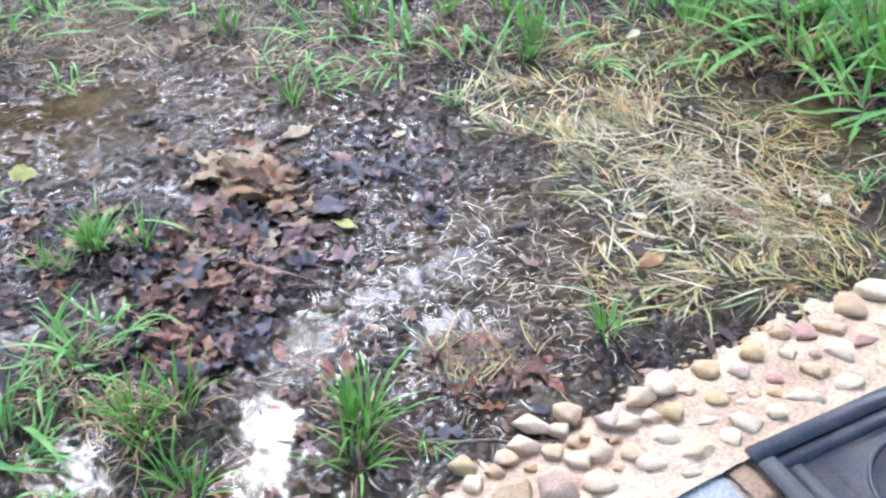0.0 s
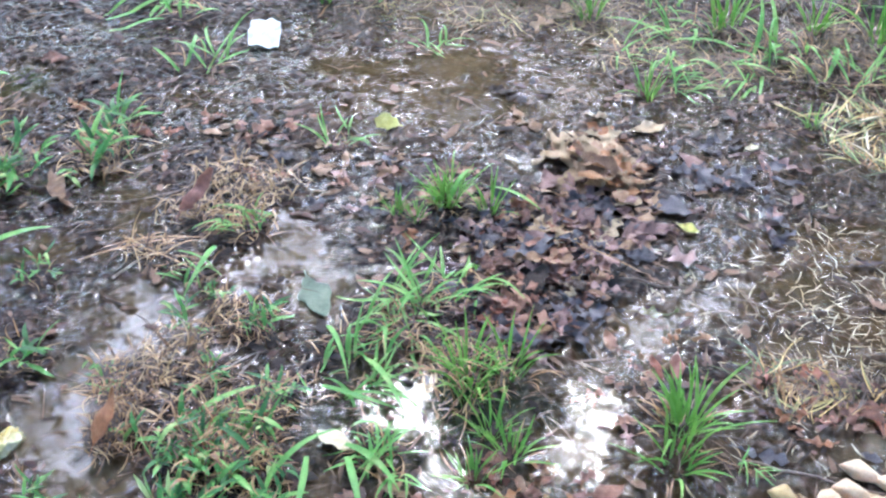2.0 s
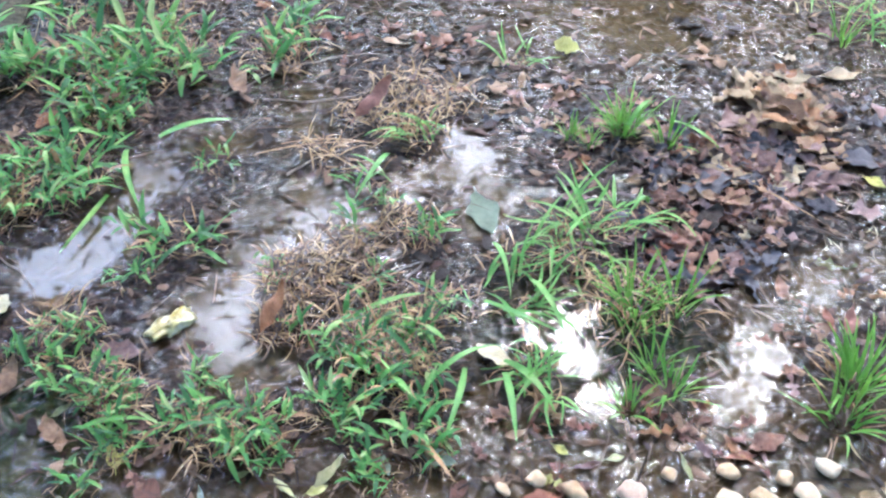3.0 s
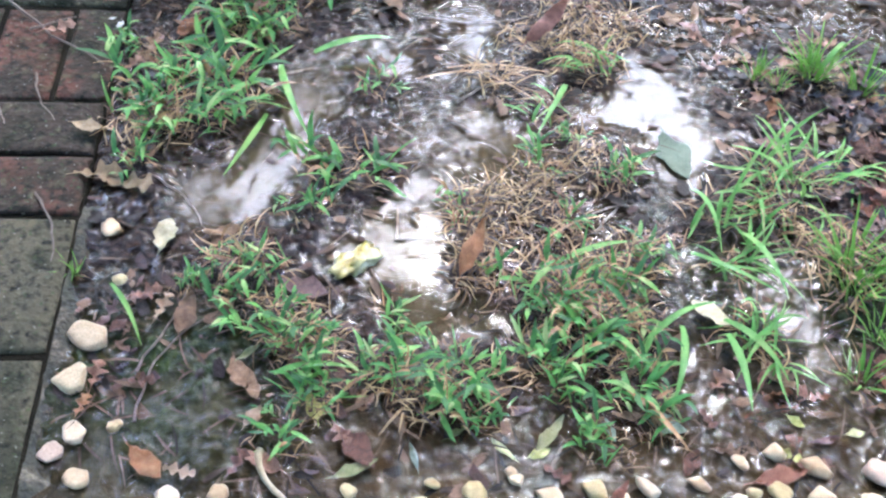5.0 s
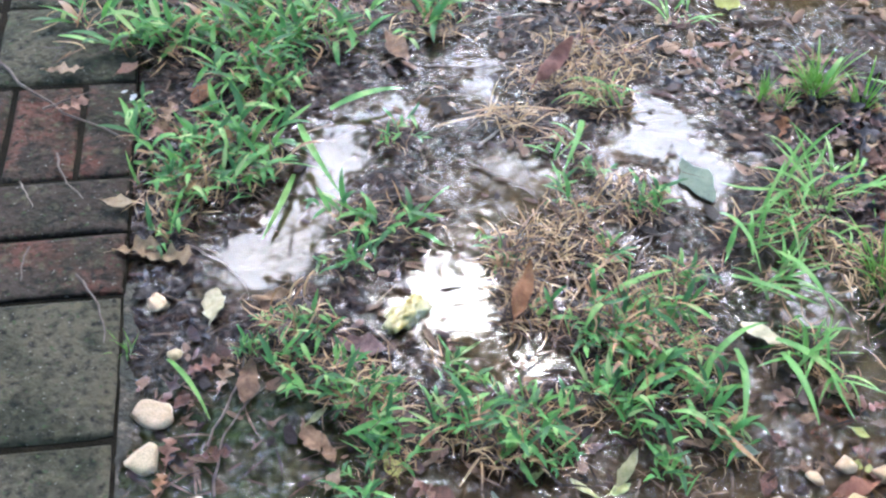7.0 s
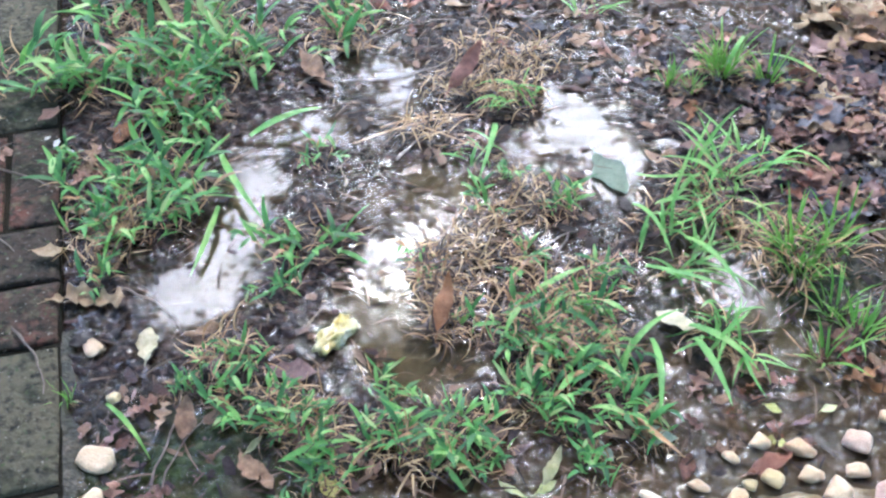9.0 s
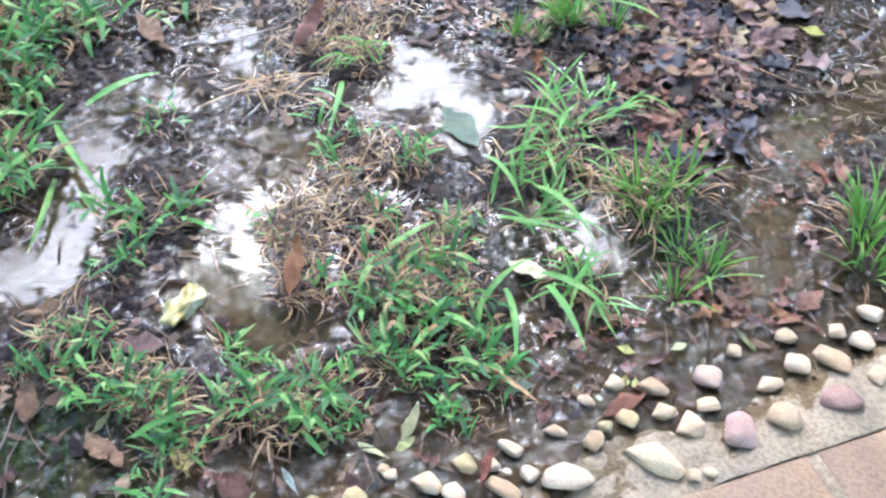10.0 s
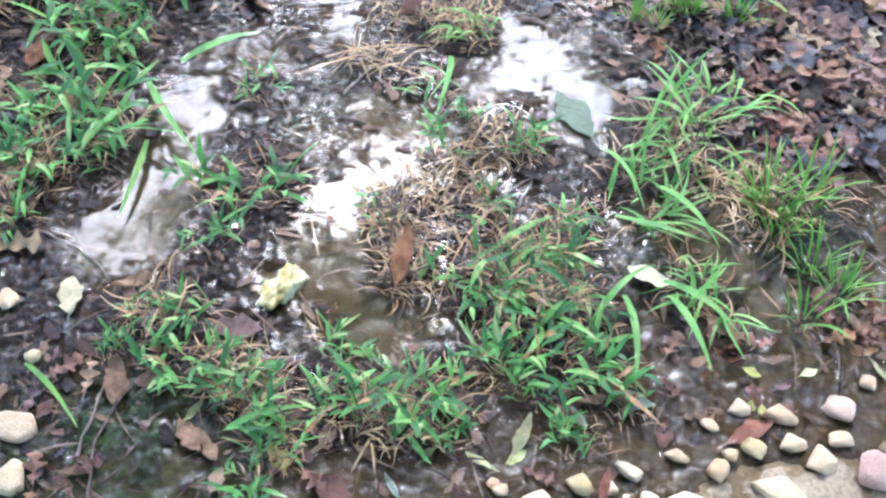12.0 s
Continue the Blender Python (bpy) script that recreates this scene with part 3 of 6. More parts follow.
GRID_X, GRID_Y = np.arange(-2.6, 2.6, 0.005), np.arange(-0.4, 3.4, 0.005)
GRID = relief(*(g.ravel() for g in np.meshgrid(GRID_X, GRID_Y, indexing="ij"))).reshape(len(GRID_X), len(GRID_Y))


def bare(x, y):
    i, j = round((x + 2.6) / 0.005), round((y + 0.4) / 0.005)
    return float(GRID[min(max(i, 0), len(GRID_X) - 1), min(max(j, 0), len(GRID_Y) - 1)])


def ground_at(x, y):
    """Height of the ground, or of the water over it."""
    return max(0.0, bare(x, y))


def graded(lo, hi, step, end):
    """Even steps from lo to hi, then ever longer ones out to end on both sides."""
    core = np.arange(lo, hi + step / 2, step)
    out, s = [], step
    while not out or out[-1] < end:
        s *= 1.33
        out.append((out[-1] if out else 0) + s)
    return np.concatenate([lo - np.array(out[::-1]), core, core[-1] + np.array(out)])


def mesh_object(name, verts, faces, material, smooth=True, parent=None):
    me = bpy.data.meshes.new(name)
    me.from_pydata(verts, [], faces)
    me.materials.append(material)
    if smooth:
        me.shade_smooth()
    me.update()
    ob = new(name, me)
    if parent:
        ob.parent = parent
    return ob


def part(name, bm, material, parent, label="", smooth=True):
    """One mesh object from a bmesh under a thing or a part."""
    me = bpy.data.meshes.new(name)
    bm.to_mesh(me)
    bm.free()
    me.materials.append(material)
    if smooth:
        me.shade_smooth()
    ob = new(name, me)
    if parent:
        ob.parent = parent
    return tagged(ob, label)


def build_ground():
    xs, ys = graded(-1.55, 1.05, 0.003, 80), graded(0.24, 2.2, 0.003, 80)
    gx, gy = np.meshgrid(xs, ys, indexing="ij")
    x, y = gx.ravel(), gy.ravel()
    z = relief(x, y)
    n, k = len(xs), len(ys)
    a = (np.arange(n - 1)[:, None] * k + np.arange(k - 1)[None, :]).ravel()
    quads = np.stack([a, a + k, a + k + 1, a + 1], 1)
    me = bpy.data.meshes.new("ground")
    me.vertices.add(n * k)
    me.vertices.foreach_set("co", np.stack([x, y, z], 1).ravel())
    me.loops.add(quads.size)
    me.loops.foreach_set("vertex_index", quads.ravel())
    me.polygons.add(len(quads))
    me.polygons.foreach_set("loop_start", np.arange(len(quads)) * 4)
    me.update(calc_edges=True)
    me.shade_smooth()
    pool = np.zeros_like(x)
    for cx, cy, rx, ry, deep in POOLS_WEST + POOLS_EAST:
        pool = np.maximum(pool, oval(x, y, cx, cy, rx * 1.2, ry * 1.2))
    straw = np.zeros_like(x)
    for i, (cx, cy, rx, ry) in enumerate(STRAW):
        straw = np.maximum(straw, (0.3 if i in (3, 4, 7, 8, 9) else 0.95) * oval(x, y, cx, cy, rx, ry))
    straw = np.maximum(straw * (0.7 + 0.5 * lumps(x, y, 0.1, 11)), 0.1 * np.clip((np.hypot(x + 0.2, y - 1.1) - 1.4) / 0.8, 0, 1))
    moss = oval(x, y, -1.35, 1.39, 0.05, 0.06) + oval(x, y, -0.93, 0.34, 0.16, 0.12) + 0.7 * oval(x, y, -0.35, 0.85, 0.15, 0.1)
    us, vs = to_yard(x, y, TURN_S)
    shore = np.clip((EDGE_S + 0.26 + 0.05 * lumps(x, y, 0.07, 14) - vs) / 0.09, 0, 1) * np.clip((us + 0.75) / 0.1, 0, 1) * np.clip((0.75 - us) / 0.2, 0, 1)
    pool = np.maximum(pool, shore)
    for key, values in (("silt", pool * (0.75 + 0.4 * lumps(x, y, 0.12, 12))), ("straw", straw), ("moss", moss)):
        me.attributes.new(key, "FLOAT", "POINT").data.foreach_set("value", np.clip(values, 0, 1).astype(np.float32))
    me.materials.append(MUD)
    return tagged(new("ground", me), "waterlogged dark mud with puddles and rotting litter", "mud", kind="structure")


build_ground()


def build_water():
    """The puddles' surface, drawn up a little where mud and litter come near it."""
    xs, ys = np.arange(-1.6, 1.2, 0.003), np.arange(0.2, 2.4, 0.003)
    gx, gy = np.meshgrid(xs, ys, indexing="ij")
    x, y = gx.ravel(), gy.ravel()
    h = relief(x, y)
    z = 0.0015 * np.exp(-(((h - 0.0005) / 0.0024) ** 2)) + 0.0002 * lumps(x, y, 0.04, 17)
    film = np.clip((h + 0.0045) / 0.004, 0, 1)
    bend = lumps(x, y, 0.03, 63) * 0.014, lumps(x, y, 0.03, 64) * 0.014
    ridge = (1 - np.abs(lumps(x + bend[0], y * 0.8 + bend[1], 0.021, 61))) ** 3
    patch = np.clip(0.62 + 0.75 * lumps(x, y, 0.14, 65), 0.22, 1)
    z = z + film * patch * np.interp(y, [0.95, 1.3], [1.0, 0.42]) * (0.0016 * ridge + 0.0007 * lumps(x, y, 0.008, 62))
    us, vs = to_yard(x, y, TURN_S)
    u, v = to_yard(x, y, TURN_W)
    shore = np.maximum(np.clip((EDGE_S + 0.28 - vs) / 0.08, 0, 1), 0.8 * oval(x, y, -0.12, 0.95, 0.22, 0.2)) * np.clip(0.7 + lumps(x, y, 0.09, 66), 0, 1)
    z = z + shore * 0.0012 * (1 - np.abs(lumps(x, y, 0.02, 67))) ** 3
    n, k = len(xs), len(ys)
    a = (np.arange(n - 1)[:, None] * k + np.arange(k - 1)[None, :]).ravel()
    wet = ((h < 0.004) & (vs > EDGE_S + 0.01) & (u > EDGE_W)).reshape(n, k)
    keep = (wet[:-1, :-1] | wet[1:, :-1] | wet[:-1, 1:] | wet[1:, 1:]).ravel()
    a = a[keep]
    quads = np.stack([a, a + k, a + k + 1, a + 1], 1)
    used, flat = np.unique(quads, return_inverse=True)
    me = bpy.data.meshes.new("water")
    me.vertices.add(len(used))
    me.vertices.foreach_set("co", np.stack([x[used], y[used], z[used]], 1).ravel())
    me.loops.add(flat.size)
    me.loops.foreach_set("vertex_index", flat.ravel())
    me.polygons.add(len(quads))
    me.polygons.foreach_set("loop_start", np.arange(len(quads)) * 4)
    me.update(calc_edges=True)
    me.shade_smooth()
    me.attributes.new("film", "FLOAT", "POINT").data.foreach_set("value", np.clip(np.maximum(film * patch, 0.8 * shore), 0.03, 1)[used].astype(np.float32))
    me.attributes.new("murk", "FLOAT", "POINT").data.foreach_set("value", np.clip(-h[used] / 0.017, 0, 0.55).astype(np.float32))
    me.materials.append(WATER)
    return new("water", me)


water = build_water()
water.visible_shadow = False
tagged(water, "shallow standing rain water reflecting a bright overcast sky", "water", kind="structure")

# ---------------------------------------------------------------- paving


def block(lx, ly, lz, bevel=0.004, wear=0.0015, seed=0):
    """A block with rounded edges, its top face at z = 0."""
    rnd = random.Random(seed)
    bm = bmesh.new()
    bmesh.ops.create_cube(bm, size=1)
    for v in bm.verts:
        v.co = Vector((v.co.x * lx + rnd.uniform(-1, 1) * wear, v.co.y * ly + rnd.uniform(-1, 1) * wear, (v.co.z - 0.5) * lz + rnd.uniform(-1, 1) * wear * 0.5))
    bmesh.ops.bevel(bm, geom=bm.edges[:], offset=bevel, segments=2, affect="EDGES")
    return bm


def worn_block(lx, ly, lz, seed):
    """A paver with an uneven top, ragged rounded edges and straight sides, its top at z = 0."""
    rnd = random.Random(seed)
    bm = bmesh.new()
    n = 7
    steps = [0, 0.03, 0.1, 0.36, 0.64, 0.9, 0.97, 1]
    rows = []
    for i, s in enumerate(steps):
        row = []
        for j, t in enumerate(steps):
            edge = min(i, j, n - i, n - j)
            drop = {0: 0.0045, 1: 0.0014, 2: 0.0003}.get(edge, 0.0)
            x, y = (s - 0.5) * lx, (t - 0.5) * ly
            if edge == 0:
                k = rnd.uniform(0, 0.0045)
                x, y = x - math.copysign(k, x), y - math.copysign(k, y)
            row.append(bm.verts.new((x, y, -drop + rnd.uniform(-0.0008, 0.0008))))
        rows.append(row)
    for i in range(n):
        for j in range(n):
            bm.faces.new((rows[i][j], rows[i + 1][j], rows[i + 1][j + 1], rows[i][j + 1]))
    rim = [rows[i][0] for i in range(n)] + [rows[n][j] for j in range(n)] + [rows[i][n] for i in range(n, 0, -1)] + [rows[0][j] for j in range(n, 0, -1)]
    foot = [bm.verts.new((v.co.x, v.co.y, -lz)) for v in rim]
    for i in range(len(rim)):
        k = (i + 1) % len(rim)
        bm.faces.new((rim[k], rim[i], foot[i], foot[k]))
    return bm


def paver_data(name, lx, ly, material, seed):
    bm = worn_block(lx, ly, 0.05, seed)
    me = bpy.data.meshes.new(name)
    bm.to_mesh(me)
    bm.free()
    me.materials.append(material)
    me.shade_smooth()
    return me


def lay(name, data, u, v, turn, top, parent, rnd):
    ob = new(name, data)
    x, y = from_yard(u, v, turn)
    ob.matrix_world = pose(x, y, top + rnd.uniform(-0.002, 0.002), rnd.uniform(-0.5, 0.5), rnd.uniform(-0.5, 0.5), math.degrees(turn) + rnd.uniform(-0.5, 0.5))
    ob.parent = parent
    return ob


def slab_under(name, u0, u1, v0, v1, turn, top, material, label, category):
    pts = [from_yard(u0, v0, turn), from_yard(u1, v0, turn), from_yard(u1, v1, turn), from_yard(u0, v1, turn)]
    verts = [(x, y, top) for x, y in pts] + [(x, y, top - 0.08) for x, y in pts]
    ob = mesh_object(name, verts, [(0, 1, 2, 3), (7, 6, 5, 4), (0, 4, 5, 1), (1, 5, 6, 2), (2, 6, 7, 3), (3, 7, 4, 0)], material, False)
    return tagged(ob, label, category, kind="structure")


def build_west_walk():
    rnd = random.Random(3)
    bed = slab_under("pavement_west", -1.79, EDGE_W - 0.002, -0.25, 2.24, TURN_W, 0.0068, BEDDING, "walk of mossy dark square and oblong pavers", "pavement")
    J, top = 0.005, 0.012
    kinds = {}
    for i in range(3):
        kinds["slab", i] = paver_data("slab", 0.212 - J, 0.212 - J, PAVER_DARK, i)
        kinds["brick", i] = paver_data("brick", 0.212 - J, 0.109 - J, PAVER_RED, 10 + i)
        kinds["upright", i] = paver_data("brick", 0.1 - J, 0.218 - J, PAVER_RED, 20 + i)
        kinds["cut", i] = paver_data("brick", 0.074 - J, 0.218 - J, PAVER_RED, 30 + i)
    rows = [(1.474, "upright"), (1.255, "brick"), (1.146, "brick"), (1.037, "slab"), (0.825, "slab"), (0.613, "slab"), (0.401, "brick"), (0.292, "brick")]
    rows += [(1.686, "slab"), (1.898, "slab"), (2.116, "upright"), (2.225, "brick"), (0.183, "slab"), (-0.03, "slab")]
    for high, kind in rows:
        deep = {"slab": 0.212, "brick": 0.109, "upright": 0.218}[kind]
        u, first = EDGE_W, True
        while u > -1.7:
            wide, name = (0.212, kind) if kind != "upright" else ((0.074, "cut") if first else (0.1, kind))
            lay("slab" if kind == "slab" else "brick", kinds[name, rnd.randrange(3)], u - wide / 2, high - deep / 2, TURN_W, top, bed, rnd)
            u, first = u - wide, False


def build_south_walk():
    rnd = random.Random(4)
    bed = slab_under("pavement_south", -0.64, 2.02, -0.345, EDGE_S - 0.002, TURN_S, 0.002, MORTAR, "walk of wet pinkish terracotta bricks", "pavement")
    data = [paver_data("brick", 0.204, 0.101, PAVER_TERRA, 40 + i) for i in range(3)]
    for row in range(8):
        start = 0.215 - 0.212 * 4 + (0.106 if row % 2 else 0)
        for i in range(12):
            if row == 0 and i == 6:
                lay("slab", paver_data("slab", 0.176, 0.101, PAVER_GREY, 47), start + 0.212 * i + 0.09, EDGE_S - 0.0535, TURN_S, 0.008, bed, rnd)
                lay("brick", paver_data("brick", 0.03, 0.101, PAVER_TERRA, 48), start + 0.212 * i + 0.196, EDGE_S - 0.0535, TURN_S, 0.007, bed, rnd)
                continue
            lay("brick", data[rnd.randrange(3)], start + 0.212 * i + 0.106, EDGE_S - 0.0535 - 0.109 * row, TURN_S, 0.007, bed, rnd)


def build_edging():
    """A ragged lip of old mortar along the dark pavers."""
    verts, faces = [], []
    vs = np.arange(0.2, 1.06, 0.01)
    for v in vs:
        wide = 0.022 + 0.01 * math.sin(v * 31) + 0.008 * math.sin(v * 83 + 2)
        for k in np.linspace(0, 1, 7):
            x, y = from_yard(EDGE_W - 0.003 + k * wide, v, TURN_W)
            verts.append((x, y, 0.006 - 0.013 * k**2 + 0.0035 * float(lumps(np.array([x]), np.array([y]), 0.015, 22)[0])))
    for i in range(len(vs) - 1):
        for j in range(6):
            faces.append((i * 7 + j, i * 7 + j + 1, (i + 1) * 7 + j + 1, (i + 1) * 7 + j))
    tagged(mesh_object("edging_west", verts, faces, OLD_MORTAR), "crumbling mossy mortar lip along dark pavers", "mortar edging", kind="structure")


build_west_walk()
build_edging()
build_south_walk()

# ---------------------------------------------------------------- pebble border


def pebble_data(name, tone, seed):
    rnd = random.Random(seed)
    bm = bmesh.new()
    bmesh.ops.create_icosphere(bm, subdivisions=3, radius=0.54)
    off = Vector((rnd.uniform(0, 50), rnd.uniform(0, 50), rnd.uniform(0, 50)))
    cuts = [(Vector((rnd.gauss(0, 1), rnd.gauss(0, 1), rnd.gauss(0, 0.7))).normalized(), rnd.uniform(0.3, 0.45)) for i in range(10)]
    for v in bm.verts:
        k = 1 + 0.3 * noise.noise(v.co * 2.4 + off) + 0.1 * noise.noise(v.co * 5 + off)
        v.co *= k
        for way, reach in cuts:
            over = v.co.dot(way) - reach
            if over > 0:
                v.co -= way * over * 0.85
        v.co.z = v.co.z if v.co.z < 0.33 else 0.33 + (v.co.z - 0.33) * 0.5
    me = bpy.data.meshes.new(name)
    bm.to_mesh(me)
    bm.free()
    me.materials.append(STONE_MATS[tone])
    me.shade_smooth()
    return me


def chunk_data(tone, seed):
    """A broken, flat-faced stone."""
    rnd = random.Random(seed)
    bm = bmesh.new()
    bmesh.ops.create_icosphere(bm, subdivisions=4, radius=0.5)
    cuts = [(Vector((rnd.gauss(0, 1), rnd.gauss(0, 1), rnd.gauss(0, 0.8))).normalized(), rnd.uniform(0.28, 0.42)) for i in range(11)]
    cuts.append((Vector((rnd.uniform(-0.2, 0.2), rnd.uniform(-0.2, 0.2), 1)).normalized(), 0.26))
    for v in bm.verts:
        for way, reach in cuts:
            over = v.co.dot(way) - reach
            if over > 0:
                v.co -= way * over * 0.9
        v.co *= 1.15 + 0.1 * noise.noise(v.co * 4 + Vector((seed, 0, 0)))
    me = bpy.data.meshes.new("pebble")
    bm.to_mesh(me)
    bm.free()
    me.materials.append(STONE_MATS[tone])
    me.shade_smooth()
    return me


CHUNKS = {tone: chunk_data(tone, 300 + i) for i, tone in enumerate(STONE_TONES)}
STONE_SHAPES = {(tone, i): pebble_data("pebble", tone, 100 + i * 7) for tone in STONE_TONES for i in range(4)}
# pebbles: x, y, length, width, tone
PEBBLES_A = [
    (-0.269, 0.52, 0.069, 0.039, 'white'), (-0.234, 0.573, 0.032, 0.036, 'cream'), (-0.215, 0.606, 0.032, 0.02, 'cream'), (-0.217, 0.644, 0.039, 0.032, 'salmon'),
    (-0.179, 0.575, 0.042, 0.047, 'mauve'), (-0.128, 0.608, 0.043, 0.04, 'buff'), (-0.064, 0.65, 0.054, 0.036, 'mauve'), (-0.148, 0.652, 0.034, 0.022, 'cream'),
    (-0.115, 0.686, 0.037, 0.027, 'cream'), (-0.073, 0.702, 0.056, 0.028, 'cream'), (-0.128, 0.728, 0.029, 0.024, 'cream'), (-0.068, 0.747, 0.023, 0.022, 'buff'),
    (-0.038, 0.74, 0.033, 0.028, 'cream'), (-0.027, 0.787, 0.034, 0.025, 'cream'), (-0.189, 0.69, 0.021, 0.019, 'buff'), (-0.024, 0.69, 0.024, 0.027, 'buff'),
    (-0.279, 0.618, 0.037, 0.025, 'cream'), (-0.324, 0.612, 0.024, 0.023, 'cream'), (-0.303, 0.566, 0.03, 0.022, 'yellow'), (-0.351, 0.582, 0.022, 0.015, 'buff'),
]
PEBBLES_B = [
    (-0.337, 0.528, 0.024, 0.027, 'buff'), (-0.381, 0.534, 0.027, 0.015, 'buff'), (-0.425, 0.501, 0.033, 0.017, 'white'), (-0.357, 0.479, 0.061, 0.035, 'cream'),
    (-0.472, 0.47, 0.03, 0.024, 'yellow'), (-0.506, 0.438, 0.037, 0.026, 'buff'), (-0.423, 0.447, 0.05, 0.02, 'cream'), (-0.555, 0.444, 0.016, 0.013, 'buff'),
    (-1.123, 0.505, 0.031, 0.028, 'buff'), (-1.035, 0.362, 0.045, 0.034, 'cream'), (-1.011, 0.305, 0.039, 0.039, 'white'), (-0.964, 0.257, 0.028, 0.024, 'cream'),
    (-0.967, 0.226, 0.023, 0.03, 'salmon'), (-0.927, 0.217, 0.027, 0.023, 'cream'), (-1.062, 0.445, 0.017, 0.015, 'yellow'), (-0.936, 0.285, 0.013, 0.017, 'yellow'),
    (-0.686, 0.341, 0.02, 0.017, 'yellow'), (-0.618, 0.393, 0.018, 0.013, 'yellow'), (-0.547, 0.441, 0.018, 0.015, 'buff'),
]
PEBBLES_C = [
    (0.438, 1.033, 0.038, 0.03, 'amber'), (0.508, 1.066, 0.036, 0.029, 'amber'), (0.481, 1.029, 0.03, 0.025, 'salmon'), (0.556, 1.064, 0.028, 0.02, 'cream'),
    (0.528, 1.016, 0.025, 0.021, 'red'), (0.59, 1.109, 0.035, 0.03, 'red'), (0.631, 1.123, 0.05, 0.024, 'cream'), (0.674, 1.095, 0.039, 0.025, 'red'),
    (0.717, 1.131, 0.044, 0.035, 'cream'), (0.63, 1.07, 0.044, 0.032, 'cream'), (0.587, 1.033, 0.041, 0.026, 'buff'), (0.628, 1.012, 0.044, 0.029, 'white'),
    (0.561, 0.983, 0.048, 0.027, 'cream'), (0.517, 0.954, 0.029, 0.028, 'cream'), (0.473, 0.932, 0.045, 0.034, 'cream'), (0.444, 0.977, 0.031, 0.026, 'yellow'),
    (0.425, 0.938, 0.032, 0.021, 'cream'), (0.402, 0.886, 0.044, 0.038, 'buff'), (0.448, 0.907, 0.032, 0.027, 'cream'), (0.406, 0.993, 0.02, 0.025, 'white'),
    (0.494, 0.987, 0.02, 0.019, 'cream'), (0.688, 1.049, 0.028, 0.023, 'buff'), (0.72, 1.072, 0.032, 0.024, 'white'), (0.555, 1.11, 0.028, 0.027, 'buff'),
    (0.391, 0.854, 0.031, 0.017, 'white'),
]
PEBBLES_D = [
    (0.294, 0.934, 0.035, 0.02, 'salmon'), (0.38, 0.95, 0.029, 0.028, 'yellow'), (0.242, 0.947, 0.038, 0.032, 'cream'), (0.182, 0.891, 0.041, 0.028, 'cream'),
    (0.276, 0.881, 0.035, 0.038, 'white'), (0.319, 0.881, 0.03, 0.028, 'cream'), (0.228, 0.918, 0.03, 0.021, 'cream'), (0.366, 0.908, 0.038, 0.026, 'white'),
    (0.25, 0.867, 0.036, 0.028, 'white'), (0.104, 0.856, 0.032, 0.027, 'yellow'), (0.193, 0.927, 0.045, 0.026, 'cream'), (0.319, 0.934, 0.033, 0.029, 'white'),
    (0.219, 0.879, 0.029, 0.028, 'buff'), (0.342, 0.867, 0.037, 0.025, 'cream'), (0.161, 0.871, 0.029, 0.025, 'cream'),
]


def border_top(u):
    return 0.004 + 0.005 * min(1.0, max(0.0, (u - 0.3) / 0.4))


def border_strip(name, start, end, material, label, inset=0.004, proud=0.0):
    us, vs = np.arange(start, end + 0.001, 0.012), np.linspace(0, 1, 18)
    verts, faces = [], []
    for u in us:
        broad = 0.095 + 0.085 * min(1.0, max(0.0, (u - 0.3) / 0.25)) + 0.02 * math.sin(u * 7) + 0.012 * math.sin(u * 23 + 1) - 0.03 * max(0.0, min(1.0, (u - 0.9) / 0.4))
        for k in vs:
            x, y = from_yard(u, EDGE_S - inset + k * (broad + inset), TURN_S)
            z = (border_top(u) + proud) * (1 - k**3) - 0.012 * k**4 + 0.004 * float(lumps(np.array([x]), np.array([y]), 0.03, 21)[0]) + 0.002 * float(lumps(np.array([x]), np.array([y]), 0.012, 24)[0])
            verts.append((x, y, z))
    k = len(vs)
    for i in range(len(us) - 1):
        for j in range(k - 1):
            faces.append((i * k + j, (i + 1) * k + j, (i + 1) * k + j + 1, i * k + j + 1))
    return tagged(mesh_object(name, verts, faces, material), label, "pebble border", kind="structure")


